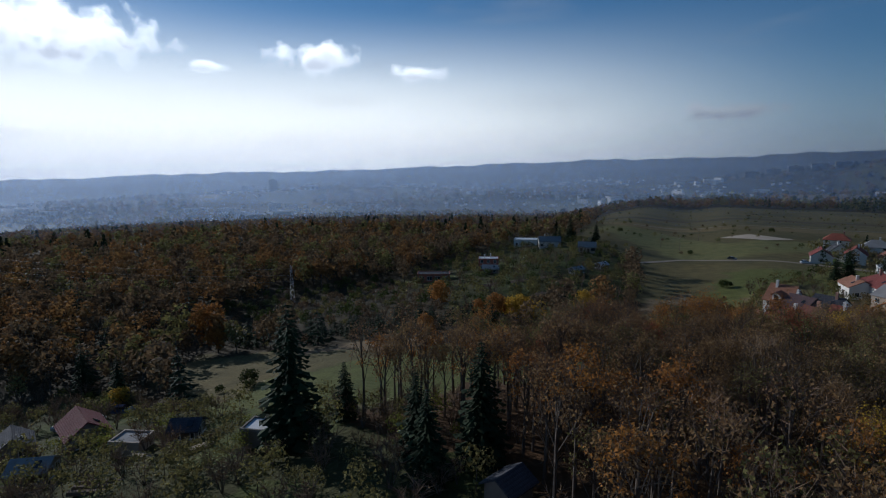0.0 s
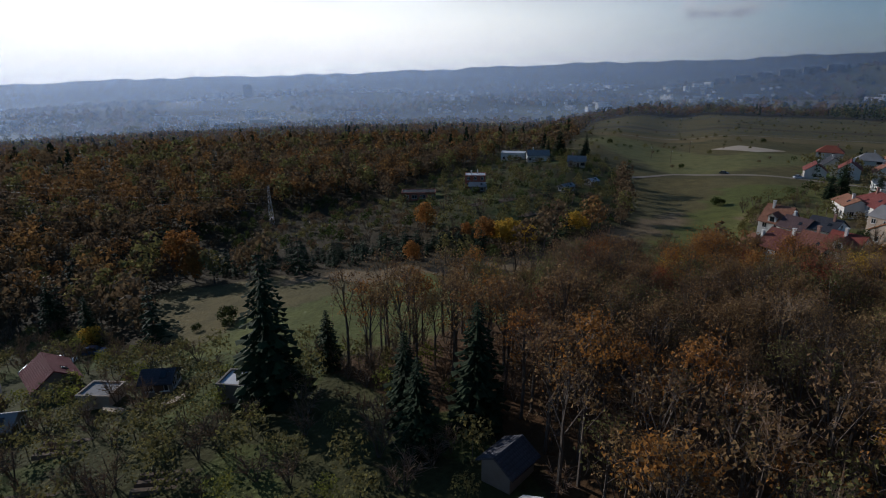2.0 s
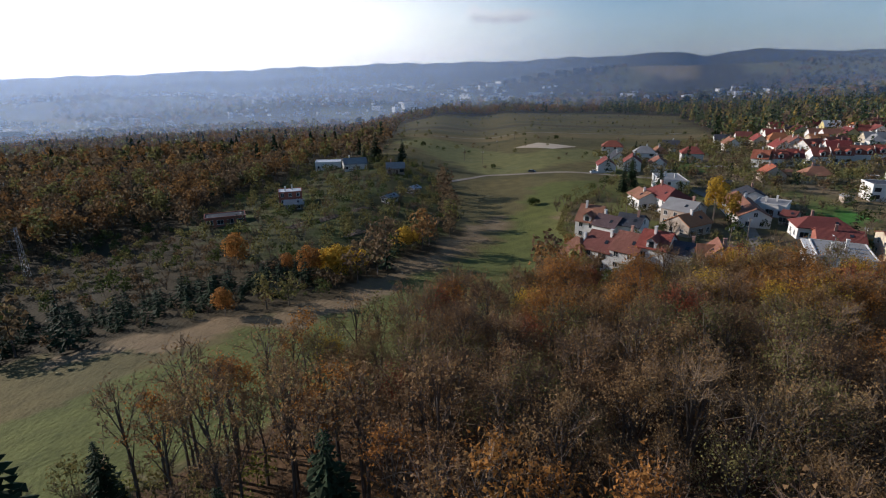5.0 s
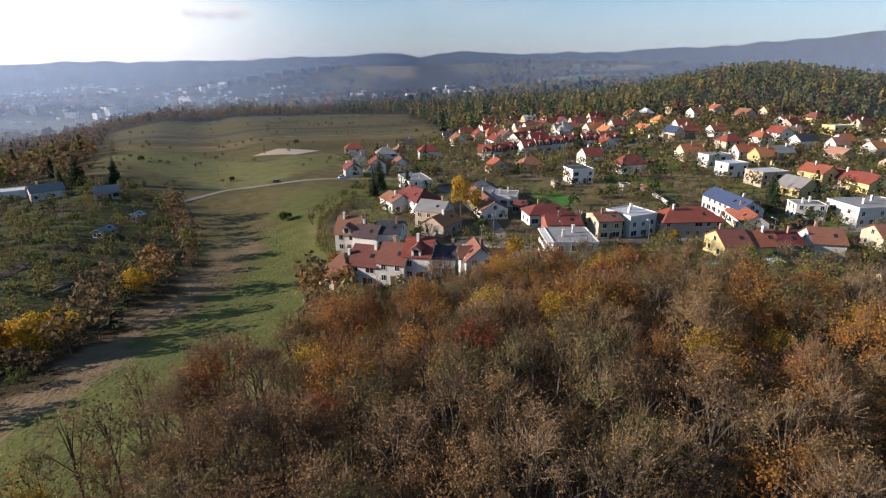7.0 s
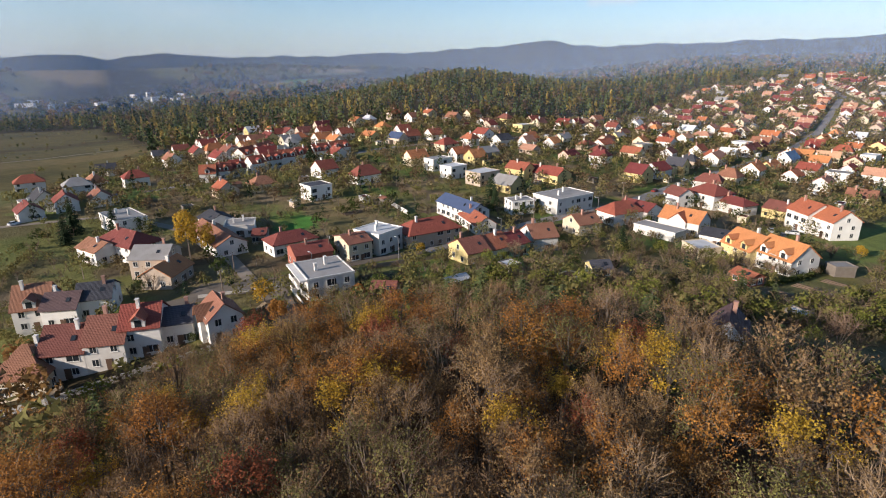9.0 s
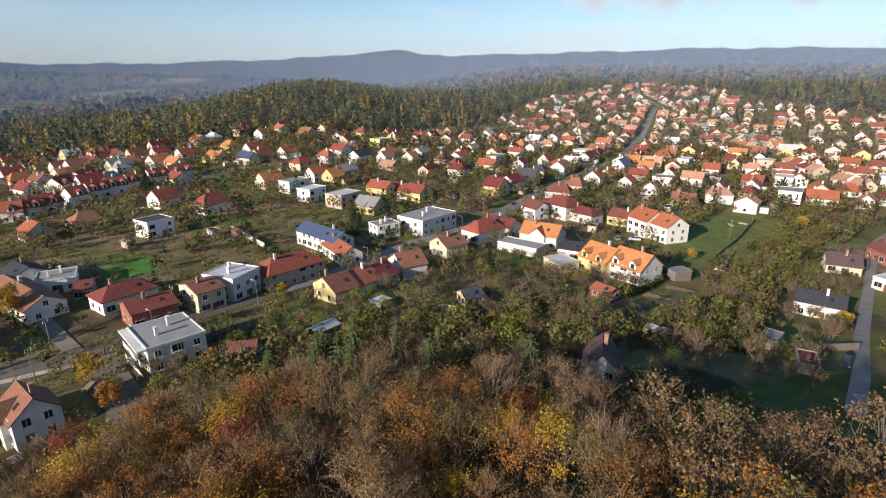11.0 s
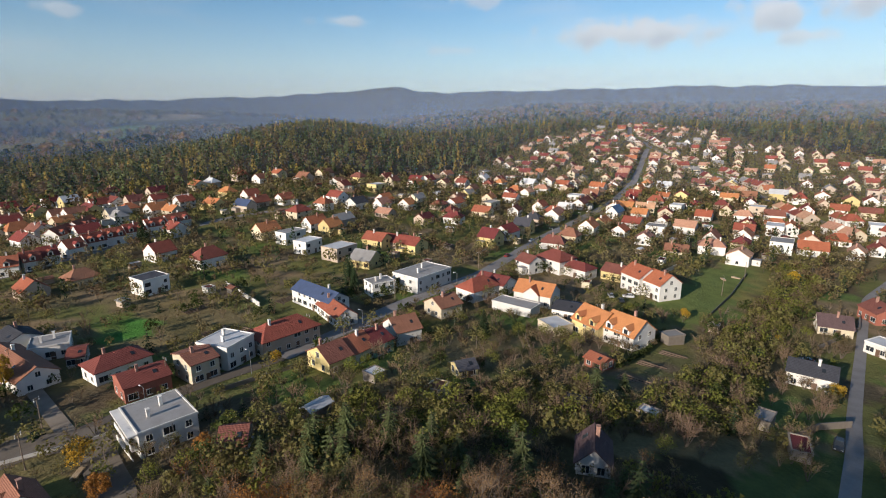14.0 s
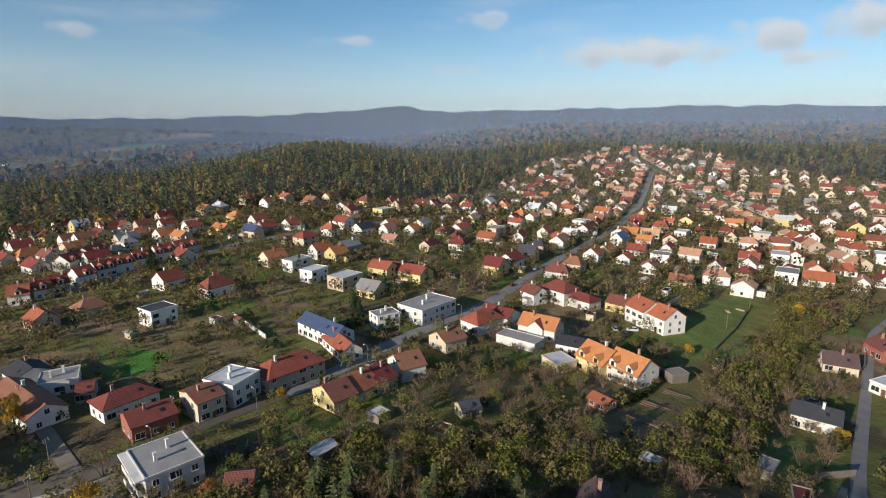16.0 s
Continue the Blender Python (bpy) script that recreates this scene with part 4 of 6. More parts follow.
make_house(191.3, 86.8, -24.7, 13.4, 9, 4.4, 7.5, "g", "red", "white")
make_house(201.0, 83.2, -105.3, 12.9, 9, 4.2, 6.5, "g", "maroon", "white")
make_house(169.9, 91.4, -27.1, 9.0, 9, 4, 6.5, "g", "brown", "cream")
make_house(182.4, 69.8, -104.0, 14.8, 7, 3, 3, "f", "grey", "white")
make_house(194.3, 65.6, -99.3, 13.7, 9, 4.6, 7.8, "x", "orange", "white")
make_house(185.4, 52.8, -94.9, 8.1, 10, 3.4, 4.8, "g", "dark", "white")
make_house(168.0, 53.4, -40.5, 7.2, 8, 3, 3, "f", "white", "cream")
make_house(170.6, 41.6, -125.7, 10.5, 10, 4.8, 8.5, "y", "orange", "yellow")
make_house(167.0, 32.4, -121.5, 10.9, 10, 4.8, 8.5, "y", "orange", "white")
make_house(225.6, 32.8, -136.2, 10.3, 10, 6.6, 10, "g", "orange", "white")
make_house(220.5, 25.2, -135.4, 9.5, 10, 6.2, 9.6, "g", "orange", "white")
make_house(237.7, 42.7, -109.6, 9.6, 9, 3.8, 6.2, "g", "brown", "yellow")
make_house(239.8, 68.2, -120.0, 13.6, 11, 6, 9, "g", "maroon", "white")
make_house(235.6, 57.8, -118.0, 12.3, 8, 4, 6, "g", "maroon", "white")
make_house(232.4, 78.2, -123.3, 8.7, 8, 5, 7.5, "g", "brown", "white")
make_house(142.4, 37.2, -121.3, 5.4, 4.5, 2.4, 3.4, "g", "red", "brick")
make_house(123.6, 65.9, -43.3, 4.8, 5, 2.5, 3.8, "g", "dark", "yellow")
make_house(173.6, 20.6, -50.2, 5.5, 4, 2.8, 2.8, "f", "grey", "wood")
make_house(207.9, -25.8, -93.8, 9.1, 10, 2.9, 5.4, "g", "purple", "cream")
make_house(158.7, -10.8, -102.9, 10, 8.5, 3.9, 5.7, "g", "dark", "white")
make_house(193.2, -34.8, -133.1, 6.4, 7, 3.4, 3.4, "f", "white", "white")
make_house(225.2, -42.7, -160.6, 9.0, 9, 4, 6.4, "g", "brown", "brick")
make_house(78.0, 92.5, -57.0, 4.8, 7, 2.8, 4.6, "g", "brown", "tan")
make_house(97.4, 151.6, -13.2, 13.6, 8.5, 3.8, 6, "g", "maroon", "white")
make_house(92.2, 135.6, -21.5, 10.1, 9, 4.2, 6, "g", "maroon", "brick")
make_house(86.6, 174.2, -101.1, 26, 9, 3.8, 6.2, "g", "brown", "white")
make_house(52.4, 111.6, -105, 7.6, 6.4, 4.8, 7.6, "x", "brown", "white")
make_house(25.5, 129.4, -43, 8.6, 9.5, 4.0, 8.0, "h", "brown", "cream")
make_house(32.2, 128.3, -40, 7.4, 10, 5.2, 8.6, "g", "brown", "white")
make_house(37.6, 123.8, -40, 6.8, 10, 5.2, 8.6, "g", "brown", "white")
make_house(42.6, 121.4, -36, 6.6, 9, 6.0, 9.0, "y", "red", "white")
make_house(47.8, 119.0, -33, 5.6, 8, 4.6, 6.4, "g", "dark", "white")
make_house(34.7, 157.6, -31.5, 7.0, 9, 5.4, 9.4, "y", "brown", "white")
make_house(38.6, 152.0, -41.0, 7.0, 8, 4.6, 7, "g", "purple", "white")
make_house(44.6, 150.7, -32.7, 7.0, 9, 4.6, 7, "g", "dark", "white")
make_house(63.8, 164.5, -48.0, 9.5, 9.5, 5.6, 8.0, "g", "grey", "tan")
make_house(61.8, 154.3, 33.4, 10.2, 8, 3.6, 6, "g", "orange", "tan")
make_house(66.4, 187.2, -82.2, 17.0, 10, 5, 8, "g", "maroon", "white")
make_house(77.2, 218.7, -94.7, 17.3, 10, 5, 7, "f", "grey", "white")
make_house(59.4, 190.6, -83.5, 10.6, 8, 4, 6, "g", "brown", "white")
make_house(96.6, 192.3, -100.8, 10.2, 9, 4, 6, "g", "dark", "white")
make_house(98.2, 180.0, -35.9, 9.4, 9, 4, 6, "f", "grey", "white")
make_house(98.0, 168.2, -41.1, 4.1, 8, 3, 4, "g", "maroon", "tan")
make_house(142.0, 280.1, -33.7, 7.6, 9, 4.6, 8.2, "y", "red", "white")
make_house(150.3, 279.8, -14.4, 7.0, 9, 4.6, 8.2, "y", "red", "white")
make_house(158.4, 281.0, -14.3, 7.0, 9, 4.6, 8.2, "y", "red", "white")
make_house(171.6, 284.2, -2.8, 8.3, 9, 4.6, 8.2, "y", "red", "white")
make_house(182.9, 286.5, -4.4, 9.1, 9, 4.6, 8.2, "y", "red", "white")
make_house(193.8, 286.8, -14.8, 9.4, 9, 4.6, 8.2, "y", "red", "white")
make_house(205.0, 286.2, -13.6, 9.8, 9, 4.6, 8.2, "y", "red", "white")
make_house(218.2, 286.5, -12.2, 10.4, 9, 4.6, 8.2, "y", "red", "white")
make_house(231.4, 285.2, -4.7, 13.5, 9, 4.6, 8.2, "y", "red", "white")
make_house(189.0, 321.4, 25.4, 15.2, 9, 4.6, 8.2, "y", "red", "white")
make_house(205.6, 328.0, 31.2, 20.7, 9, 4.6, 8.2, "y", "red", "white")
make_house(226.6, 412.5, -12.1, 11, 10, 4.4, 7.8, "g", "dark", "tan")
make_house(255.2, 438.7, -9.0, 10, 9, 4.4, 8.2, "g", "red", "white")
make_house(226.6, 403.5, 77.9, 13, 10, 5, 8.4, "g", "maroon", "yellow")
make_house(196.9, 348.2, 79.2, 11, 10, 3.6, 6.6, "g", "brown", "white")
make_house(189.5, 358.6, -7.1, 13, 8, 5, 8.8, "g", "orange", "tan")
make_house(223.2, 377.8, -7.8, 10, 8, 4.4, 7.8, "g", "brown", "white")
make_house(236.7, 366.5, 79.8, 13, 9, 5, 8.4, "g", "maroon", "yellow")
make_house(274.4, 415.3, -8.2, 13, 9, 3.6, 6.6, "g", "orange", "tan")
make_house(260.6, 375.6, 76.3, 11, 10, 4.4, 7.8, "g", "maroon", "white")
make_house(230.9, 333.6, -7.8, 13, 9, 5, 8.8, "g", "grey", "cream")
make_house(292.3, 374.1, -11.2, 13, 8, 5, 8.4, "g", "maroon", "tan")
make_house(248.5, 321.1, -8.5, 12, 10, 5, 8.8, "g", "orange", "white")
make_house(320.4, 363.6, 77.3, 10, 10, 5, 8, "g", "orange", "cream")
make_house(333.2, 362.7, 81.1, 12, 8, 4.4, 7.4, "g", "white", "tan")
make_house(278.9, 304.4, 79.9, 13, 9, 3.6, 6.6, "g", "orange", "yellow")
make_house(217.1, 268.8, 79.3, 10, 9, 4.4, 7.8, "g", "red", "white")
make_house(180.8, 236.8, -7.0, 10, 10, 4.4, 8.2, "g", "red", "white")
make_house(143.0, 234.8, -11.4, 11, 9, 3.6, 6.6, "g", "brown", "cream")
make_house(126.7, 238.2, 76.6, 10, 9, 3.6, 7.0, "g", "orange", "tan")
make_house(146.8, 201.0, -9.1, 10, 9, 6, 6, "f", "dark", "white")
make_house(182.1, 208.6, -11.5, 13, 9, 4.4, 8.2, "g", "maroon", "white")
make_house(361.1, 360.3, -10.9, 10, 10, 5, 8.4, "g", "red", "tan")
make_house(308.1, 321.1, 79.4, 11, 9, 4.4, 7.8, "g", "orange", "yellow")
make_house(293.9, 279.7, -9.8, 12, 9, 3.6, 7.4, "g", "red", "tan")
make_house(307.7, 269.6, -11.5, 11, 10, 3.6, 7.4, "g", "red", "white")
make_house(278.3, 234.8, -11.3, 12, 10, 5, 8.4, "g", "red", "cream")
make_house(305.2, 235.8, 81.9, 10, 8, 5, 8.4, "g", "red", "white")
make_house(328.4, 240.9, 78.0, 12, 10, 5, 8.4, "g", "red", "white")
make_house(320.2, 219.9, -12.6, 12, 10, 4.4, 7.8, "g", "dark", "white")
make_house(344.8, 212.3, -11.6, 10, 10, 3.6, 7.4, "g", "orange", "white")
make_house(356.1, 192.4, -8.1, 11, 9, 5, 8, "g", "grey", "cream")
make_house(380.9, 239.4, -11.4, 13, 10, 6, 6, "f", "white", "yellow")
make_house(434.7, 230.9, 81.6, 12, 10, 4.4, 7.4, "g", "red", "white")
make_house(440.0, 222.5, -10.5, 10, 10, 4.4, 8.2, "g", "maroon", "white")
make_house(273.5, 200.5, -12.3, 13, 8, 4.4, 7.4, "g", "grey", "tan")
make_house(256.7, 207.4, -13.7, 12, 8, 5, 8.4, "g", "orange", "white")
make_house(253.3, 194.3, -11.3, 10, 9, 5, 8.8, "g", "orange", "yellow")
make_house(232.5, 220.5, -13.0, 12, 9, 4.4, 8.2, "g", "orange", "cream")
make_house(229.4, 202.0, -10.7, 13, 8, 6, 6, "f", "grey", "white")
make_house(217.4, 182.3, -6.6, 11, 8, 6, 6, "f", "white", "white")
make_house(214.4, 162.5, -10.2, 13, 10, 6, 6, "f", "white", "tan")
make_house(209.2, 145.2, 83.6, 11, 10, 3.6, 7.0, "g", "grey", "yellow")
make_house(238.8, 156.7, 82.7, 12, 9, 5, 8, "g", "red", "yellow")
make_house(244.4, 150.2, 82.9, 12, 8, 3.6, 6.6, "g", "red", "tan")
make_house(240.8, 138.0, 76.3, 11, 10, 4.4, 7.4, "g", "red", "yellow")
make_house(405.4, 172.2, -13.9, 10, 10, 3.6, 7.0, "g", "grey", "yellow")
make_house(365.6, 166.5, -12.1, 13, 10, 3.6, 6.6, "g", "orange", "white")
make_house(369.4, 141.5, -11.3, 13, 8, 6, 6, "f", "grey", "cream")
make_house(472.7, 166.7, -11.2, 10, 8, 5, 8, "g", "orange", "white")
make_house(448.7, 146.3, 77.9, 11, 9, 3.6, 7.4, "g", "orange", "cream")
make_house(385.5, 110.0, -9.4, 10, 8, 4.4, 7.8, "g", "red", "white")
make_house(373.2, 97.4, 80.9, 13, 9, 3.6, 7.0, "g", "red", "tan")
make_house(393.6, 93.7, 82.2, 10, 8, 3.6, 6.6, "g", "white", "white")
make_house(438.1, 94.9, -13.6, 10, 10, 6, 6, "f", "white", "white")
make_house(461.3, 86.3, 76.7, 13, 8, 4.4, 7.8, "g", "brown", "tan")
make_house(497.4, 86.0, 76.6, 13, 9, 5, 8.4, "g", "orange", "white")
make_house(505.0, 52.5, -11.9, 13, 8, 3.6, 7.4, "g", "orange", "cream")
make_house(421.6, 56.3, 76.0, 13, 10, 3.6, 6.6, "g", "orange", "yellow")
make_house(386.8, 59.6, -13.7, 13, 8, 5, 8.8, "g", "solar", "white")
make_house(327.0, 67.8, -6.9, 12, 9, 5, 8.8, "g", "orange", "white")
make_house(347.8, 63.3, -11.5, 13, 8, 4.4, 7.4, "g", "orange", "yellow")
make_house(299.2, 73.4, 77.7, 10, 8, 4.4, 7.8, "g", "brown", "cream")
make_house(291.4, 106.3, -13.0, 12, 10, 4.4, 7.8, "g", "red", "white")
make_house(271.8, 108.8, 77.0, 10, 10, 5, 8.8, "g", "maroon", "yellow")
make_house(310.5, 101.9, 82.3, 10, 9, 5, 8.8, "g", "dark", "yellow")
make_house(338.4, 103.0, 80.3, 10, 8, 4.4, 7.4, "g", "dark", "tan")
make_house(340.9, 31.8, -7.8, 10, 10, 6, 6, "f", "grey", "white")
make_house(427.5, 21.5, -13.2, 11, 8, 6, 6, "f", "white", "white")
make_house(405.3, 4.8, 78.7, 10, 10, 3.6, 7.0, "g", "orange", "white")
make_house(434.6, -10.4, -7.3, 12, 8, 3.6, 7.4, "g", "red", "cream")
make_house(500.5, -30.4, 80.1, 11, 10, 3.6, 7.4, "g", "brown", "yellow")
make_house(443.0, -30.3, -13.2, 10, 10, 6, 6, "f", "white", "tan")
make_house(366.9, -15.5, 78.6, 11, 8, 3.6, 6.6, "g", "red", "tan")
make_house(374.4, -31.9, -8.8, 13, 9, 6, 6, "f", "white", "white")
make_house(378.1, -40.1, -11.1, 12, 9, 5, 8, "g", "orange", "white")
make_house(326.5, -28.5, -11.0, 13, 10, 6, 6, "f", "grey", "white")
make_house(326.3, -41.8, 83.7, 13, 10, 3.6, 7.0, "g", "orange", "white")
make_house(455.3, -61.5, -6.8, 11, 9, 3.6, 7.4, "g", "red", "white")
make_house(511.7, -51.9, 79.9, 13, 10, 5, 8, "g", "white", "yellow")
make_house(456.2, -80.7, 77.1, 11, 10, 5, 8.4, "g", "red", "white")
make_house(498.0, -96.4, -6.5, 12, 10, 5, 8.4, "g", "brown", "yellow")
make_house(535.2, -119.1, -9.2, 12, 8, 6, 6, "f", "red", "tan")
make_house(454.4, -97.6, 78.5, 13, 8, 4.4, 7.4, "g", "brown", "cream")
make_house(399.1, -87.7, -9.4, 12, 9, 6, 6, "f", "white", "white")
make_house(499.6, -64.6, -7.8, 13, 9, 5, 8.8, "g", "red", "white")
make_house(515.5, -82.1, -9.2, 10, 10, 4.4, 7.4, "g", "orange", "white")
make_house(517.5, -7.0, -7.1, 10, 8, 4.4, 7.4, "g", "brown", "white")
make_house(559.8, -22.3, -8.8, 10, 9, 3.6, 6.6, "g", "white", "yellow")
make_house(552.4, 5.4, 83.1, 11, 10, 3.6, 7.4, "g", "brown", "cream")
make_house(530.6, 33.1, 81.4, 12, 8, 3.6, 7.0, "g", "white", "white")
make_house(539.4, 47.7, -12.5, 10, 8, 3.6, 7.0, "g", "orange", "white")
make_house(411.8, 242.0, -7.3, 10, 9, 4.4, 8.2, "g", "brown", "cream")
make_house(467.6, 202.5, -8.1, 10, 9, 3.6, 7.0, "g", "orange", "cream")
make_house(490.6, 188.9, -10.5, 10, 10, 3.6, 7.4, "g", "white", "white")
make_house(361.9, 336.9, -8.1, 13, 10, 3.6, 7.0, "g", "brown", "white")
make_house(378.8, 333.4, 77.0, 10, 9, 5, 8, "g", "orange", "cream")
make_house(381.1, 308.7, 79.5, 12, 10, 3.6, 7.4, "g", "brown", "tan")
make_house(400.9, 302.8, -11.0, 13, 10, 4.4, 8.2, "g", "brown", "cream")
make_house(238.2, 458.5, -8.6, 10, 10, 4.4, 8.2, "g", "red", "cream")
make_house(206.0, 399.4, -9.7, 13, 9, 5, 8, "g", "brown", "white")
make_house(254.1, 414.8, -8.3, 11, 10, 5, 8.8, "g", "white", "yellow")
make_house(227.4, 367.9, -9.0, 12, 9, 5, 8, "g", "brown", "white")
make_house(265.8, 363.9, -13.1, 11, 10, 4.4, 8.2, "g", "brown", "tan")
make_house(285.7, 414.1, -8.8, 12, 8, 5, 8.4, "g", "brown", "white")
make_house(279.9, 334.4, -10.1, 10, 10, 3.6, 6.6, "g", "white", "white")
make_house(278.9, 278.1, 82.0, 13, 8, 4.4, 7.8, "g", "solar", "tan")
make_house(308.4, 300.2, -11.8, 11, 9, 3.6, 7.4, "g", "red", "white")
make_house(406.8, 272.2, 78.2, 12, 9, 4.4, 7.8, "g", "brown", "yellow")
make_house(498.2, 116.7, 80.3, 12, 8, 4.4, 7.4, "g", "orange", "white")
make_house(506.1, 131.2, -11.8, 10, 10, 5, 8, "g", "brown", "white")
make_house(484.8, 144.2, 77.5, 13, 10, 5, 8.4, "g", "white", "white")
make_house(483.6, 18.9, -7.5, 11, 10, 5, 8, "g", "red", "yellow")
make_house(80.6, 333.7, -12, 12, 9, 5, 8, "g", "red", "white")
make_house(61.5, 263.1, 84, 10, 8, 3.6, 6.6, "g", "maroon", "white")
make_house(75.2, 268.0, 77, 11, 8, 4.4, 7.4, "g", "maroon", "white")
make_house(90.3, 301.4, -13, 11, 9, 5, 8, "g", "grey", "white")
make_house(103.2, 316.7, 86, 10, 8, 3.6, 7.1, "g", "brown", "white")
make_house(124.7, 362.1, -16, 10, 8, 3.6, 6.6, "g", "dark", "white")
make_house(87.7, 267.9, 78, 11, 8, 3.6, 6.6, "g", "brown", "white")
make_house(116.0, 302.1, -13, 11, 9, 5, 8, "g", "red", "white")
make_house(165.9, 384.2, -14, 10, 9, 4.4, 7.4, "g", "dark", "white")
make_house(159.3, 354.8, 83, 12, 8, 4.4, 7.9, "g", "brown", "white")
make_house(203.2, 391.9, -11, 11, 9, 4.4, 7.9, "g", "red", "white")
make_house(192.2, 345.9, 81, 12, 8, 4.4, 7.4, "g", "brown", "white")
make_house(212.4, 356.6, -5, 11, 9, 3.6, 6.6, "g", "orange", "cream")
make_house(252.2, 381.2, -11, 11, 8, 4.4, 7.9, "g", "red", "white")
make_house(227.4, 328.1, 76, 12, 8, 5, 8, "g", "grey", "white")
make_house(197.3, 311.9, -11, 12, 9, 4.4, 7.9, "g", "red", "white")
make_house(178.4, 333.5, 83, 12, 9, 3.6, 7.1, "g", "red", "white")
make_house(183.4, 392.2, -15, 10, 9, 4.4, 7.9, "g", "maroon", "white")
make_house(181.5, 366.4, 78, 12, 8, 4.4, 7.9, "g", "red", "cream")
make_house(247.3, 344.8, -12, 10, 8, 4.4, 7.4, "g", "orange", "cream")
make_house(272.9, 349.0, -12, 11, 8, 5, 8, "g", "red", "white")
make_house(249.4, 308.3, 82, 11, 8, 5, 8, "g", "orange", "cream")
make_house(272.2, 324.2, -11, 11, 9, 5, 8.5, "g", "red", "white")
make_house(72.3, 285.5, 85, 12, 8, 3.6, 7.1, "g", "dark", "white")
# huts on the valley side and among the allotments
make_house(-85, 297, 12, 14, 9, 4.2, 6.5, "f", "white", "white")
make_house(-66, 280, 20, 12, 8, 3.6, 6.0, "g", "grey", "white")
make_house(-42, 266, 10, 9, 7, 3.0, 5.2, "g", "grey", "tan")
make_house(-76, 207, 20, 9, 7, 5.2, 5.3, "f", "white", "brick")
make_house(-93, 184, 25, 14, 7, 3.2, 3.4, "f", "dark", "brick")
make_house(-70, 194, 15, 7, 5, 2.6, 3.8, "g", "grey", "wood")
make_house(-35, 205, 60, 6, 4, 2.4, 3.4, "g", "grey", "wood")
make_house(-28, 226, 60, 5, 4, 2.3, 3.3, "g", "white", "wood")
make_house(-41, 27, 15, 4.5, 3.5, 2.4, 2.6, "f", "white", "wood")
make_house(-63, 23, 20, 4.5, 3.5, 2.0, 2.2, "f", "grey", "tan")
make_house(-56, 27, 30, 4, 3.5, 2.2, 3.2, "g", "dark", "wood")
make_house(-80, 26, -20, 8, 6, 2.6, 4.8, "g", "maroon", "wood")
make_house(-89, 20, -25, 6, 5, 2.6, 4.4, "g", "dark", "wood")
make_house(-71, 14, 35, 5, 4, 2.3, 3.4, "g", "grey", "wood")
make_house(-1.0, 13.2, 60, 4, 3.2, 1.9, 2.9, "g", "white", "wood")
make_house(-4, 20, 70, 3.5, 3, 2.0, 2.9, "g", "dark", "wood")
make_house(90, 31.5, 8, 7, 5, 2.6, 5.0, "g", "purple", "white")
make_house(123, 4, -20, 5, 3, 2.3, 2.5, "f", "grey", "wood")

shed_rng = random.Random(31)
for _ in range(400):
    x, y = shed_rng.uniform(90, 420), shed_rng.uniform(-60, 330)
    if len([h for h in HOUSES if h[2] < 3.0]) > 62 or not inside([x], [y], VILLAGE)[0] or inside([x], [y], HILL_FOOT)[0] or inside([x], [y], EAST_GRASS)[0]:
        continue
    if min(math.hypot(x - h[0], y - h[1]) - h[2] for h in HOUSES) < 6 or min(off_line([x], [y], s)[0] for s in STREETS) < 7:
        continue
    make_house(x, y, shed_rng.uniform(-20, 0) + shed_rng.choice((0, 90)), shed_rng.uniform(3, 5.5), shed_rng.uniform(2.6, 4), 2.2, shed_rng.uniform(2.5, 2.95), shed_rng.choice("gf"),
               shed_rng.choice(("grey", "brown", "maroon", "dark", "white")), shed_rng.choice(("wood", "wood", "white", "tan", "cream")), detail=False)

# the farther streets, house by house
FAR_VILLAGE = [(290, 230), (366, 312), (440, 250), (535, 214), (669, 212), (795, 216), (922, 160), (1058, 92), (935, 4), (872, -38), (789, -95), (712, -165), (600, -160), (380, -110), (300, -70), (270, 40)]
far_rng = random.Random(11)
taken = np.array([(h[0], h[1]) for h in HOUSES])
spots, far_spots = [], []
for street in (MAIN_STREET[5:], HIGH_STREET):
    for (x0, y0), (x1, y1) in zip(street, street[1:]):
        n = math.hypot(x1 - x0, y1 - y0)
        for k in range(int(n / 13.5)):
            t = (k + 0.5) * 13.5 / n
            for s in (-1, 1):
                spots.append((x0 + (x1 - x0) * t - s * 12.5 * (y1 - y0) / n, y0 + (y1 - y0) * t + s * 12.5 * (x1 - x0) / n, math.degrees(math.atan2(y1 - y0, x1 - x0))))
for row in range(-6, 10):
    for k in range(0, 56):
        u, w = 270 + 15.5 * k + far_rng.uniform(-2.5, 2.5), row * 31 + (7 if k % 2 else -7) + far_rng.uniform(-3, 3)
        spots.append((u * 0.985 + w * 0.17, u * -0.1 + w * 0.985 + 60, -8 + far_rng.uniform(-8, 8)))
for x, y, turn in spots:
    if not inside([x], [y], FAR_VILLAGE)[0] or np.hypot(taken[:, 0] - x, taken[:, 1] - y).min() < 13.0:
        continue
    if min(off_line([x], [y], s)[0] for s in STREETS) < 8:
        continue
    if far_rng.random() < 0.2:
        continue
    far_spots.append((x, y, turn + far_rng.choice((0, 90, 0))))
    taken = np.vstack([taken, (x, y)])
    HOUSES.append((x, y, 6.5))


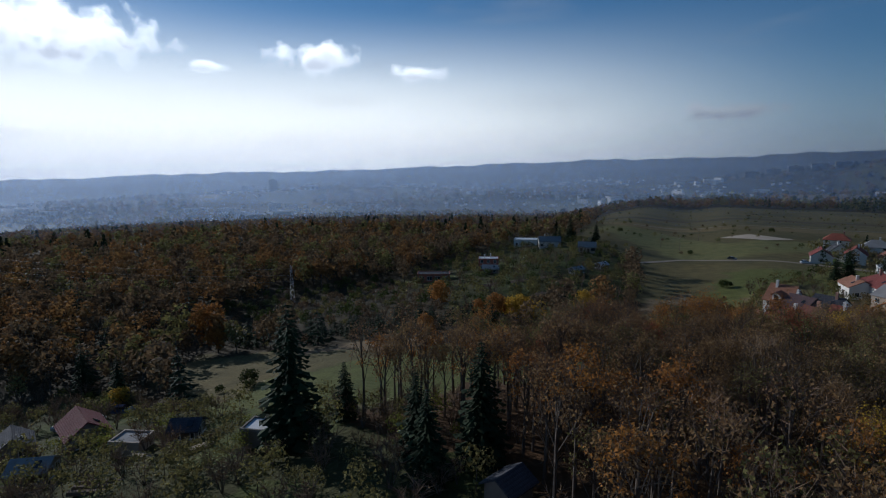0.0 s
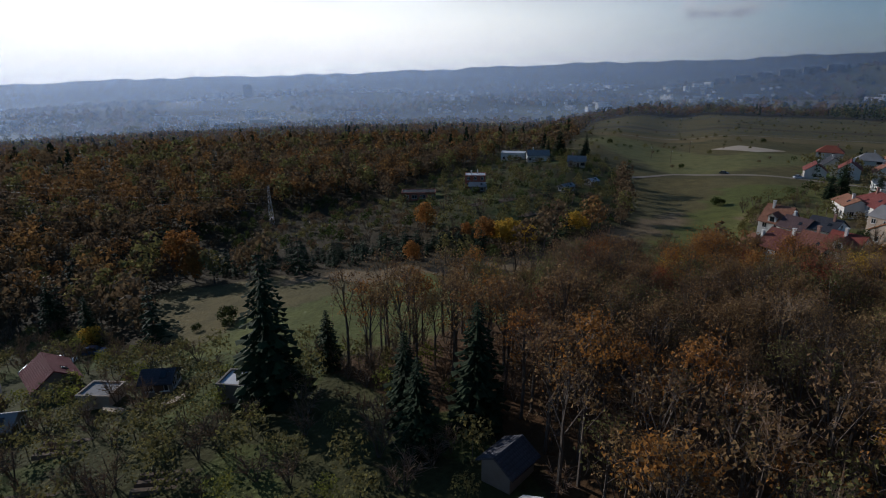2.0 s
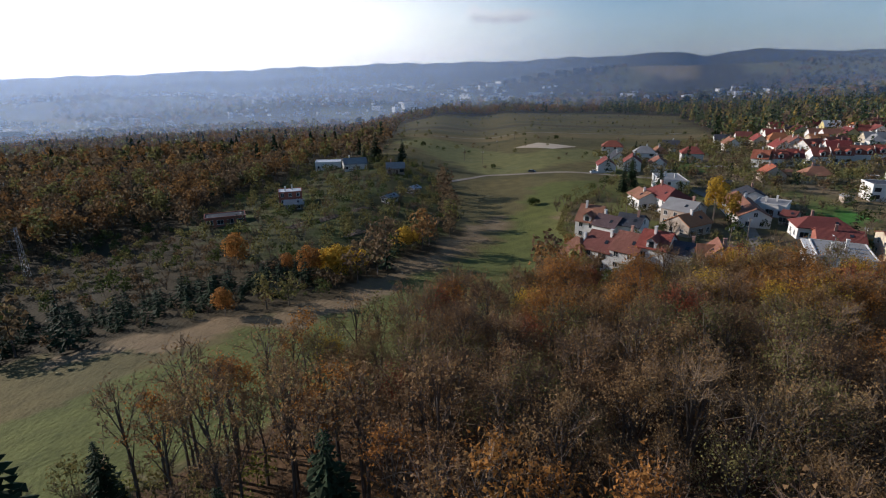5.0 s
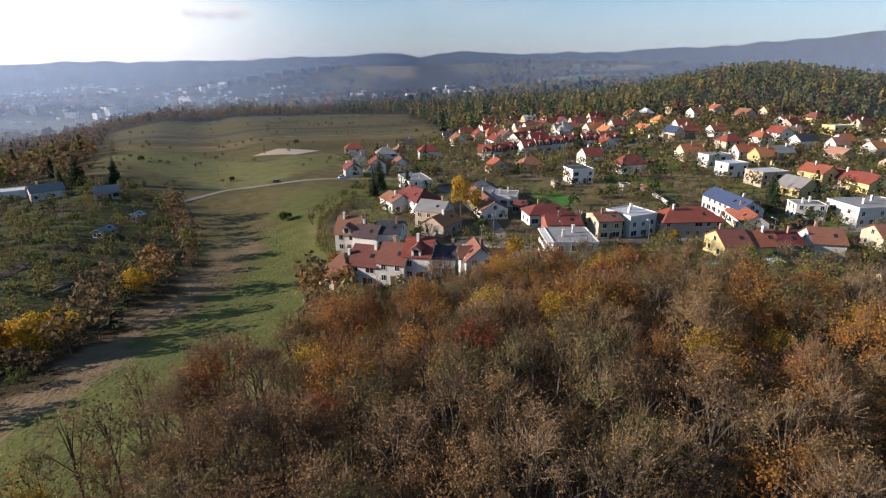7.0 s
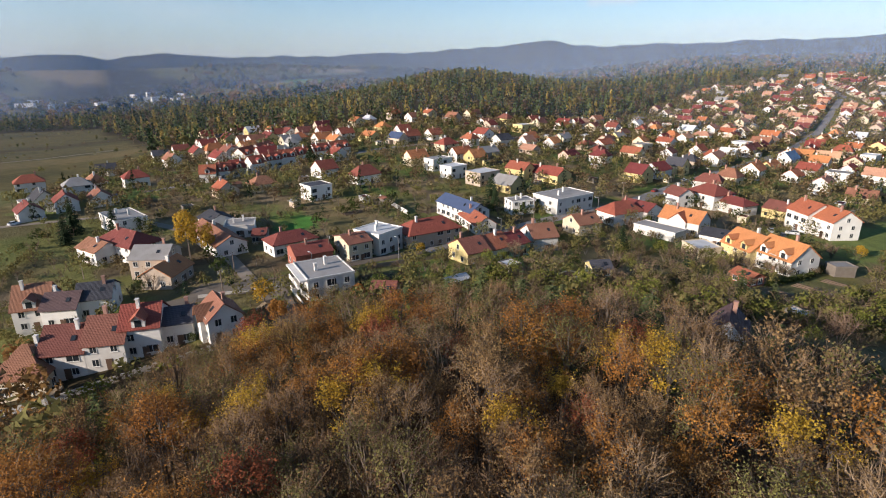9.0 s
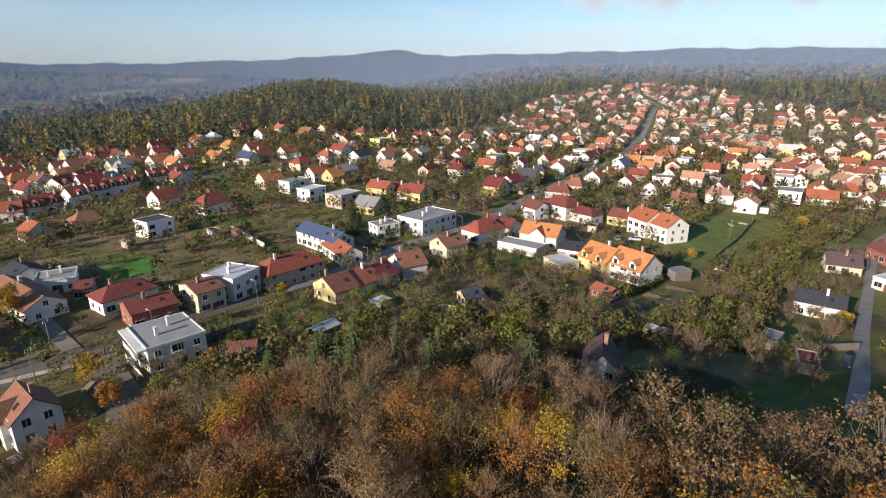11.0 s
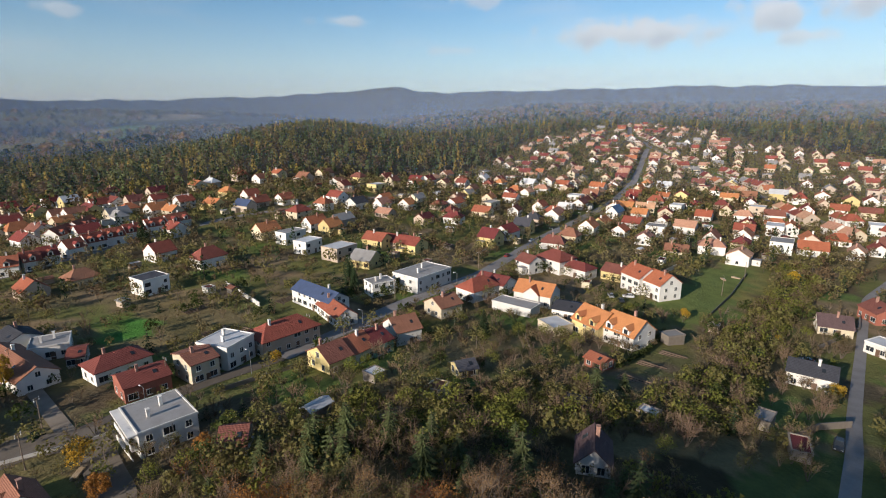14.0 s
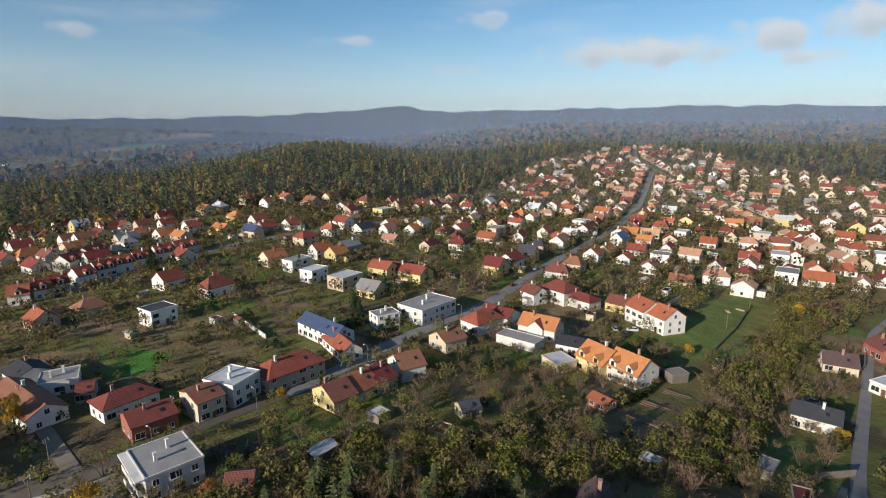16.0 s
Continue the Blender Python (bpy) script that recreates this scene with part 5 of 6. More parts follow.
def far_house(rng):
    """Verts, faces and slots of a small village house: 0 to 2 plaster, 3 to 7 roof, 8 glass."""
    L, W, wh = rng.uniform(8.5, 13), rng.uniform(7.5, 9.5), rng.uniform(2.6, 4.2)
    wall, roof = rng.choice((0, 1, 1, 2, 2)), rng.choice((3, 4, 4, 5, 5, 5, 6, 7))
    flat = rng.random() < 0.12
    hr = wh + 0.2 if flat else wh + rng.uniform(2.6, 3.6)
    x, y = L / 2, W / 2
    v = [(-x, -y, -2), (x, -y, -2), (x, y, -2), (-x, y, -2), (-x, -y, wh), (x, -y, wh), (x, y, wh), (-x, y, wh), (-x, 0, hr - 0.1), (x, 0, hr - 0.1)]
    f = [(0, 1, 5, 4), (2, 3, 7, 6), (1, 2, 6, 9, 5), (3, 0, 4, 8, 7)]
    m = [wall] * 4
    rv, rf = roof_slabs(L, W, wh, hr)
    f += [tuple(i + len(v) for i in q) for q in rf]
    m += [roof] * len(rf)
    v += rv
    pieces = [(box(0.6, 0.6, 2.2, hr - 1.2), L * rng.uniform(-0.3, 0.3), 0.4, 2)]
    for s in (-1, 1):
        for k in range(3):
            pieces += [(box(1.2, 0.1, 1.4, z), L * (k - 1) / 3.2, s * y, 8) for z in ((0.9,) if wh < 4.2 else (0.9, 3.2))]
        pieces.append((box(0.1, 1.2, 1.4, wh - 1.6), s * x, 0.0, 8))
    for (pv, pf), px, py, slot in pieces:
        f += [tuple(i + len(v) for i in q) for q in pf]
        m += [slot] * len(pf)
        v += [(p + px, q + py, r) for p, q, r in pv]
    return v, f, m


far_spots.sort(key=lambda s: math.hypot(s[0], s[1]))
for x, y, turn in far_spots[:85]:
    wh = far_rng.uniform(2.9, 4.8)
    make_house(x, y, turn, far_rng.uniform(9, 13), far_rng.uniform(7.5, 9.5), wh, wh + far_rng.uniform(2.6, 3.6), "g", far_rng.choice(("orange", "pale", "brown", "pale", "maroon", "red")),
               far_rng.choice(("white", "white", "cream", "tan")), detail=False, lists=False)
fv, ff, fm = [], [], []
for x, y, turn in far_spots[85:]:
    v, f, m = far_house(far_rng)
    t, z, k = radians(turn), level(x, y), len(fv)
    fv += [(p * math.cos(t) - q * math.sin(t) + x, p * math.sin(t) + q * math.cos(t) + y, r + z) for p, q, r in v]
    ff += [tuple(i + k for i in q) for q in f]
    fm += m
tagged(new("village_houses", mesh_of("village_houses", fv, ff, [WALL["white"], WALL["cream"], WALL["tan"], ROOF["orange"], ROOF["red"], ROOF["pale"], ROOF["maroon"], ROOF["grey"], glass], fm)),
       "far village houses with red and brown roofs", "houses", kind="stuff")
HOUSE_SPOTS = np.array(HOUSES)


def noise_at(x, y):
    return np.sin(x * 0.23 + 1.9 * np.sin(y * 0.11)) * np.sin(y * 0.27 + 1.7 * np.sin(x * 0.13))


def clear(x, y, gap=3.0, road_gap=5.0):
    """Whether points keep off houses and streets."""
    ok = np.ones(len(x), bool)
    for hx, hy, r in HOUSE_SPOTS:
        ok &= np.hypot(x - hx, y - hy) > r + gap
    for s in STREETS:
        ok &= off_line(x, y, s) > road_gap
    return ok


# ---- the wood on the hill ----
OAKS = [tree_things("oak_tree", broadleaf(20 + i, h, sp, n, sz, 9, 5, 8), leaf, label, "tree", "trees on the hill") for i, (h, sp, n, sz, leaf, label) in enumerate((
    (13.0, 2.7, 1500, 0.14, "brown", "bare upright oak with sparse brown leaves"),
    (13.6, 2.9, 800, 0.13, "brown", "tall bare oak with a few dry leaves"),
    (12.5, 2.8, 2100, 0.145, "brown", "grey-brown oak holding dry autumn leaves"),
    (13.0, 2.5, 450, 0.13, "olive", "nearly leafless grey woodland tree"),
    (13.2, 3.0, 2700, 0.165, "orange", "woodland tree with orange autumn leaves"),
    (12.5, 2.9, 2500, 0.165, "yellow", "woodland tree with yellow autumn leaves"),
    (12.0, 2.7, 2500, 0.165, "red", "woodland tree with rust-red autumn leaves"),
    (13.0, 2.8, 1400, 0.145, "olive", "woodland tree with olive-brown leaves")))]
wood_pts = scatter(-60, 100, -65, 125, 3.7, 5, lambda x, y: inside(x, y, HILL_WOOD) & clear(x, y, 2.0, 4.0))
tint = np.sin(wood_pts[:, 0] * 0.11 + 2) * np.sin(wood_pts[:, 1] * 0.13 + wood_pts[:, 0] * 0.05)
near_first = np.argsort(np.abs(wood_pts[:, 0] - 34) * 0.8 + np.abs(wood_pts[:, 1] - 50))
tree_rng = random.Random(9)
GOLDEN_EDGE = [(4, 72), (17, 75), (36, 74), (46, 56), (49, 40), (47, 20)]
golden = off_line(wood_pts[:, 0], wood_pts[:, 1], GOLDEN_EDGE) < 13
rest = []
for count, i in enumerate(near_first):
    x, y, _ = wood_pts[i]
    if count >= 300:
        rest.append(i)
        continue
    p = tree_rng.random()
    if p < 0.07 + 0.1 * (tint[i] > 0.2) + 0.24 * golden[i]:
        kind = tree_rng.choice((4, 4, 4, 5, 5, 6))
    else:
        kind = tree_rng.choice((0, 0, 1, 2, 2, 2, 7, 7))
    plant(OAKS[kind], x, y, tree_rng.uniform(0, 6.28), tree_rng.uniform(0.8, 1.15))
LITE = [broadleaf(40 + i, h, sp, n, 0.25, 6, 4, 7, 0.02) for i, (h, sp, n) in enumerate(((13, 2.8, 420), (13.5, 2.9, 240), (12.5, 2.8, 700), (13, 2.8, 520), (12, 2.7, 260)))]
forest("woodland_trees", LITE, ["brown", "brown", "orange", "brown", "olive"], wood_pts[rest], "bare brown oak wood with scattered orange leaves", "woodland", 2, (0.8, 1.15), (0.28, 0.2, 0.15, 0.22, 0.15))
UNDER = [brush(50 + i, 3.2, 2.0, 90, 40) for i in range(3)]
under_pts = scatter(-60, 110, -65, 125, 4.8, 6, lambda x, y: (inside(x, y, HILL_WOOD)) & clear(x, y, 1.0, 3.0))
forest("undergrowth", UNDER, ["brown", "olive", "brown"], under_pts, "low brown undergrowth between the trunks", "undergrowth", 3)

# ---- scrub and garden trees ----
SCRUB = [tree_things("shrub", s, leaf, label, "shrub", "garden shrubs") for s, leaf, label in (
    (brush(60, 4.6, 2.5, 300, 200, 0.2, 6), "drab", "bare grey-brown garden shrub"), (brush(61, 5.0, 2.6, 220, 460, 0.22, 6), "olive", "olive leafed garden tree"),
    (clump(62, 4.2, 2.2, 520, 0.26), "greenleaf", "yellow-green leafed garden bush"), (brush(63, 5.6, 3.0, 380, 120, 0.18, 7), "brown", "leafless spreading fruit tree"))]
near_pts = scatter(60, 200, -40, 150, 6.4, 12, lambda x, y: inside(x, y, VILLAGE) & clear(x, y, 0.8, 4.0) & ~inside(x, y, EAST_GRASS) & ~inside(x, y, GARDEN_STRIP))
shrub_rng = random.Random(4)
for x, y, _ in near_pts[:290]:
    plant(SCRUB[shrub_rng.choice((0, 0, 1, 1, 1, 2, 2, 3, 3))], x, y, shrub_rng.uniform(0, 6.28), shrub_rng.uniform(0.6, 1.15))
BUSHES = [brush(70, 4.6, 2.5, 90, 90, 0.3, 4), brush(71, 4.2, 2.5, 60, 110, 0.3, 4), brush(72, 5.2, 2.7, 110, 70, 0.3, 4), clump(73, 3.8, 2.3, 130, 0.42)]
ROUND = [clump(150, 3.6, 2.2, 110, 0.6), clump(151, 4.6, 2.4, 130, 0.62), clump(152, 2.8, 1.9, 90, 0.55)]
belt = scatter(84, 290, -50, 90, 2.7, 13, lambda x, y: ((off_line(x, y, [(300, -24), (262, -26), (232, -18), (200, -6), (162, 5), (120, 14)]) < 7.0) | (off_line(x, y, [(84, 92), (96, 62), (112, 38), (120, 22)]) < 13)) & clear(x, y, 0.5, 3.5) & ~inside(x, y, GARDEN_STRIP))
forest("scrub", BUSHES + [clump(75, 4.6, 2.4, 170, 0.4)] + ROUND, ["drab", "drab", "olive", "greenleaf", "greenleaf", "drab", "olive", "greenleaf"], belt, "dense leafless scrub along the garden edge", "scrub", 21, (0.6, 1.2))
near_garden = scatter(30, 250, -70, 245, 4.6, 14, lambda x, y: inside(x, y, VILLAGE) & clear(x, y, -0.3, 3.6) & ~inside(x, y, EAST_GRASS) & ~inside(x, y, GARDEN_STRIP) & (np.hypot(x, y) < 245) & (noise_at(x, y) > -0.25)
                      & ~inside(x, y, [(120, -8), (128, 6), (146, 0), (140, -14)]) & ~inside(x, y, [(112, 58), (120, 70), (128, 66), (119, 55)]) & ~inside(x, y, [(108, 172), (124, 184), (134, 176), (116, 166)]))
forest("garden_trees", BUSHES + [spruce(8, 7, 1.9, 7, 6, 2), clump(74, 6.4, 2.9, 150, 0.5)] + ROUND, ["drab", "olive", "drab", "olive", "needle", "olive", "olive", "green", "drab"], near_garden, "leafless shrubs and fruit trees in village gardens", "garden trees", 24, (0.45, 1.2), (0.2, 0.12, 0.15, 0.08, 0.06, 0.08, 0.13, 0.08, 0.1))
MID_CROWNS = [clump(86 + i, 5.2, 2.7, 62, 0.85) for i in range(3)] + [clump(89, 8, 1.9, 60, 0.8, True)]
garden = scatter(30, 1060, -190, 440, 6.4, 16, lambda x, y: inside(x, y, VILLAGE) & clear(x, y, 0.0, 4.2) & (np.hypot(x, y) >= 245) & ~inside(x, y, EAST_GRASS) & ~inside(x, y, GARDEN_STRIP))
CROWNS = [clump(80 + i, 5.6, 2.8, 24, 1.5) for i in range(4)] + [clump(85, 8.5, 2.0, 40, 1.2, True)]
nearer = np.hypot(garden[:, 0], garden[:, 1]) < 420
forest("garden_trees", MID_CROWNS, ["drab", "olive", "dusk", "needle"], garden[nearer], "small leafless and olive trees in back gardens", "garden trees", 26, (0.45, 1.25), (0.33, 0.38, 0.22, 0.07))
forest("garden_trees", CROWNS, ["drab", "olive", "dusk", "olive", "needle"], garden[~nearer], "bare and olive garden trees between the houses", "garden trees", 22, (0.5, 1.25), (0.3, 0.3, 0.2, 0.15, 0.05))

foot = scatter(0, 100, 0, 125, 2.9, 15, lambda x, y: inside(x, y, HILL_FOOT) & clear(x, y, 1.0, 3.0) & (off_line(x, y, [(90, 76), (96, 72), (105, 69)]) > 2.5))
TALLER = BUSHES[:2] + [brush(76, 7.0, 2.6, 240, 60), brush(77, 6.0, 2.6, 200, 200), brush(78, 5.5, 2.4, 150, 320, 0.2)]
forest("scrub", TALLER + ROUND[:2] + [spruce(11, 7.5, 2.3, 8, 7, 2)], ["olive", "olive", "drab", "brown", "orange", "greenleaf", "olive", "pine"], foot, "brown scrub and young trees on the hillside foot", "scrub", 23, (0.55, 1.1), (0.2, 0.17, 0.2, 0.1, 0.07, 0.1, 0.08, 0.08))

# conifers by themselves
SPRUCE = tree_things("spruce_tree", spruce(1, 18, 4.0, 26, 12), "needle", "tall dark green spruce", "tree", "conifers")
SMALL_PINE = tree_things("pine_tree", spruce(2, 8, 2.6, 14, 10), "pine", "young grey-green pine at the wood edge", "tree", "conifers")
for x, y, size in ((-36, 27, 1.1), (-34, 36, 0.5), (-9.5, 27, 0.78), (-17, 26, 0.6), (-13, 21, 0.6), (-59, 304, 0.95), (-43, 299, 0.75), (-64, 296, 0.6),
                   (198, 270, 0.85), (184, 137, 0.72), (155, 72, 0.5), (64, 226, 0.75), (58, 215, 0.6), (72, 214, 0.6), (176, 130, 0.6), (205, 262, 0.6), (-112, 45, 0.7), (-95, 42, 0.6), (250, 150, 0.5)):
    plant(SPRUCE, x, y, x, size)
for x, y, size in ((78, 76, 1.0), (83, 72, 1.15), (76, 68, 0.85), (76, 54, 1.2), (84, 64, 0.95), (79, 40, 1.2), (74, 46, 0.9), (119, 35, 1.05), (128, 30, 0.6), (73, 82, 0.85), (88, 58, 0.8), (80, 50, 0.9), (72, 72, 0.9), (90, 44, 0.7)):
    plant(SMALL_PINE, x, y, y, size)
POPLAR = tree_things("poplar_tree", clump(90, 13, 3.0, 1900, 0.45), "yellow", "slim yellow poplar beside the long house", "tree", "autumn trees")
ORANGE = tree_things("maple_tree", clump(91, 8.5, 3.3, 1700, 0.42), "orange", "round maple with glowing orange leaves", "tree", "autumn trees")
GOLD = tree_things("birch_tree", clump(92, 6.5, 3.0, 1400, 0.4), "yellow", "bushy tree with golden yellow leaves", "tree", "autumn trees")
plant(POPLAR, 75, 169, 0, 1.15)
plant(POPLAR, 79, 166, 1, 0.8)
for x, y, size in ((-114, 81, 1.6), (-107, 78, 0.9), (-63, 128, 1.1), (-50, 93, 0.72), (-40, 117, 0.95), (60, 104, 0.6), (74, 96, 0.55), (-47, 121, 0.6)):
    plant(ORANGE, x, y, x, size)
for x, y, size in ((-33, 119, 1.2), (-36.5, 121, 1.05), (-29.5, 123, 0.95), (-22, 150, 1.05), (-19, 156, 0.7), (-34, 134, 0.6), (199, 17, 0.55), (66, 118, 0.8), (116, 116, 0.5), (186, -8, 0.5), (150, -14, 0.6), (262, -24, 0.8), (-92, 40, 0.7)):
    plant(GOLD, x, y, x, size)
BUSH = tree_things("bush", clump(93, 2.8, 2.1, 700, 0.34), "green", "round dark bush standing in the meadow", "shrub", "meadow bushes")
for x, y, size in ((21, 205, 1.0), (23, 206, 0.7), (-70, 53, 1.0), (-67, 50, 0.6), (-73, 48, 0.5), (-40, 385, 1.0), (60, 430, 1.0), (-50, 340, 0.9), (8, 300, 0.8)):
    plant(BUSH, x, y, x, size)

far_scrub = scatter(-110, 260, 280, 830, 13, 55, lambda x, y: inside(x, y, MEADOW) & (noise_at(x * 0.22, y * 0.3) > 0.35))
forest("meadow_scrub", ROUND, ["green", "olive", "dusk"], far_scrub, "low dark bushes dotted over the dry meadow", "scrub", 56, (0.3, 0.8))

# ---- the woods beyond ----
def wood_left(x, y):
    d, a = np.hypot(x, y), np.degrees(np.arctan2(-x, y))
    return (a > -12) & (a < 95) & (d > 60) & ~inside(x, y, MEADOW) & ~inside(x, y, LEFT_GARDENS) & ~inside(x, y, ALLOTMENT) & ~inside(x, y, HILL_WOOD) & ~inside(x, y, VILLAGE) & ~inside(x, y, SHRUBLAND)


MIDDLE = [clump(100 + i, 10.5, 3.6, 150, 0.95) for i in range(4)] + [spruce(6, 12, 2.6, 8, 6, 2)]
forest("woodland_trees", MIDDLE, ["dusk", "rust", "olive", "dusk", "needle"], scatter(-330, 30, 40, 330, 6.4, 31, lambda x, y: wood_left(x, y) & (np.hypot(x, y) < 330)),
       "brown and orange mixed wood on the valley slope", "woodland", 32, (0.6, 1.3), (0.28, 0.3, 0.17, 0.13, 0.12))
FARS = [clump(110 + i, 10, 3.9, 44, 1.9) for i in range(4)] + [clump(115, 12, 2.8, 44, 1.7, True)]
forest("woodland_trees", FARS, ["dusk", "rust", "olive", "dusk", "needle"], scatter(-1100, 240, 20, 1150, 10.5, 33, lambda x, y: wood_left(x, y) & (np.hypot(x, y) >= 330) & (np.hypot(x, y) < 960)),
       "far autumn wood stretching towards the city", "woodland", 34, (0.6, 1.3), (0.3, 0.27, 0.22, 0.13, 0.08))
GARDEN_LITE = [clump(120, 4.2, 2.3, 100, 0.6), brush(121, 5, 2.6, 90, 60, 0.4), clump(122, 3.4, 2.1, 90, 0.55)] + [spruce(7, 7, 2.0, 7, 6, 2)]
forest("garden_trees", GARDEN_LITE, ["olive", "dusk", "green", "needle"], scatter(-130, 0, 120, 335, 5.6, 35, lambda x, y: inside(x, y, LEFT_GARDENS) & clear(x, y, 1.5)),
       "fruit trees and bushes in sloping garden plots", "garden trees", 36, (0.6, 1.2), (0.35, 0.35, 0.2, 0.1))
ORCHARD = [clump(123, 4.0, 2.2, 240, 0.34), brush(124, 5, 2.6, 170, 130, 0.22), clump(125, 3.2, 1.9, 200, 0.3), brush(126, 4.2, 2.3, 190, 30, 0.22, 6)]
forest("garden_trees", ORCHARD, ["olive", "dusk", "greenleaf", "dusk"], scatter(-140, 0, -40, 50, 3.9, 37, lambda x, y: inside(x, y, ALLOTMENT) & clear(x, y, 0.8)),
       "bare orchard trees between allotment sheds", "garden trees", 38, (0.6, 1.2), (0.3, 0.33, 0.12, 0.25))
YOUNG = [spruce(9, 6.5, 2.2, 8, 7, 2), spruce(10, 5, 1.9, 7, 7, 2)]
forest("young_conifers", YOUNG, ["needle", "needle"], scatter(-125, -30, 84, 132, 4.2, 45, lambda x, y: (off_line(x, y, [(-110, 92), (-75, 98), (-48, 112)]) < 10)), "dark young conifers beside the meadow track", "conifers", 46, (0.6, 1.2))
forest("scrub", ROUND + BUSHES[:1], ["dusk", "green", "olive", "dusk"], scatter(-150, -20, 80, 190, 5.0, 47, lambda x, y: inside(x, y, SHRUBLAND) & (off_line(x, y, [(-110, 92), (-75, 98), (-48, 112)]) > 9)), "low shrubs spreading below the wood", "scrub", 48, (0.5, 1.05))
hedge_pts = scatter(-60, 20, 80, 260, 3.4, 39, lambda x, y: (off_line(x, y, [(-12, 200), (-14, 168), (-29, 138), (-36, 108)]) < 4.5))
forest("scrub", ROUND + BUSHES[:1], ["olive", "dusk", "green", "dusk"], hedge_pts, "shrubby edge between meadow and gardens", "scrub", 40, (0.25, 0.6))


def wood_right(x, y):
    d, a = np.hypot(x, y), np.degrees(np.arctan2(-x, y))
    return (a <= -12) & (a > -125) & (d > 330) & ~inside(x, y, MEADOW) & ~inside(x, y, VILLAGE)


CONES = [clump(130, 14, 3.2, 26, 2.2, True), clump(131, 11, 4.2, 26, 2.3), clump(132, 13, 3.0, 26, 2.0, True), clump(133, 14, 3.0, 26, 2.1, True), clump(134, 11, 4.2, 26, 2.3)]
forest("woodland_trees", CONES, ["pine", "olive", "larch", "needle", "dusk"], scatter(100, 1500, -420, 1350, 11.8, 41, lambda x, y: wood_right(x, y) & (np.hypot(x, y) < 1350)),
       "mixed pine and golden larch wood behind the village", "woodland", 42, (0.65, 1.2), (0.36, 0.2, 0.1, 0.2, 0.14))
HUGE = [clump(140, 14, 13, 18, 8.0), clump(141, 16, 11, 18, 7.5, True), clump(142, 14, 14, 18, 8.5)]
forest("woodland_trees", HUGE, ["olive", "needle", "brown"], scatter(-2600, 3000, -1400, 3300, 44, 43, lambda x, y: (np.hypot(x, y) > 1120) & (np.hypot(x, y) < 3300) & (np.degrees(np.arctan2(-x, y)) > -125) & (np.degrees(np.arctan2(-x, y)) < 85)
       & ~inside(x, y, VILLAGE) & ((np.sin(x / 190 + 1.5 * np.sin(y / 240)) + np.sin(y / 160 + np.sin(x / 300)) > -0.1) | (np.degrees(np.arctan2(-x, y)) < -60))),
       "dark wooded patches over the far hills", "woodland", 44, (0.7, 1.3), (0.4, 0.3, 0.3))

# ---- the town in the valley ----
town_rng = np.random.default_rng(50)
tv, tf, tm = [], [], []
for _ in range(1700):
    a, d = radians(town_rng.uniform(-30, 66)), town_rng.uniform(1500, 3250)
    if math.degrees(a) < 30 and d < 2100:
        continue
    x, y = -math.sin(a) * d, math.cos(a) * d
    if math.sin(x / 230 + 1) * math.sin(y / 190) < 0.05 or level(x, y) > -38:
        continue
    big = town_rng.random() < 0.16
    w, dd, h = (town_rng.uniform(25, 60), town_rng.uniform(12, 18), town_rng.uniform(9, 24)) if big else (town_rng.uniform(9, 16), town_rng.uniform(8, 12), town_rng.uniform(6, 10))
    v, f = box(w, dd, h + 4, -4)
    t = town_rng.uniform(0, 3.14)
    k, z = len(tv), level(x, y)
    tv += [(p * math.cos(t) - q * math.sin(t) + x, p * math.sin(t) + q * math.cos(t) + y, r + z) for p, q, r in v]
    tf += [tuple(i + k for i in c) for c in f]
    roof_slot = 1 if not big and town_rng.random() < 0.5 else 2
    tm += [0, roof_slot, 0, 0, 0, 0]
tagged(new("town_houses", mesh_of("town_houses", tv, tf, [WALL["white"], ROOF["brown"], ROOF["grey"]], tm)), "pale houses and blocks of a distant valley town", "town", kind="stuff")


BLOCK_WALL = matt("block_panels", (0.2, 0.19, 0.18), 0.8, 0.3, 0.05, 0.5, 0.1)


def tower_block(x, y, w, d, h, turn):
    e = new("tower_block")
    e.matrix_basis = pose(x, y, level(x, y), 0, 0, turn)
    part("wall", mesh_of("wall", *box(w, d, h + 6, -6), [BLOCK_WALL]), e)
    part("roof", mesh_of("roof", *joined(box(w + 1, d + 1, 1.5, h), box(w * 0.3, d * 0.5, 5, h + 1.5)), [ROOF["grey"]]), e)
    for k in range(8):
        part("window_band", mesh_of("window_band", *box(w * 0.94, 0.6, h / 18, h * (k + 0.5) / 8.5), [glass]), e, pose(0, -d / 2, 0))
    return tagged(e, "grey high-rise block standing over the town", "tower block", "town blocks")


tower_block(-2110, 2270, 44, 24, 82, 40)
tower_block(-2400, 2150, 24, 16, 28, 30)
tower_block(-2330, 2280, 26, 16, 26, 30)
for k in range(6):
    tower_block(150 + k * 85, 3000 - 25 * k, 60, 14, 26, 5)



# ---- small things: poles, cables, cars, walls, hedges ----
POST_WOOD = matt("post_wood", (0.16, 0.12, 0.09), 0.9, 0.4)
LAMP_GLASS = matt("lamp_cover", (0.7, 0.7, 0.68), 0.4, 0.1)


def tapered(r0, r1, h, n=8):
    v = [(r * math.cos(6.2832 * i / n), r * math.sin(6.2832 * i / n), z) for r, z in ((r0, -0.5), (r1, h)) for i in range(n)]
    f = [(i, (i + 1) % n, n + (i + 1) % n, n + i) for i in range(n)] + [tuple(range(n, 2 * n))]
    return v, f


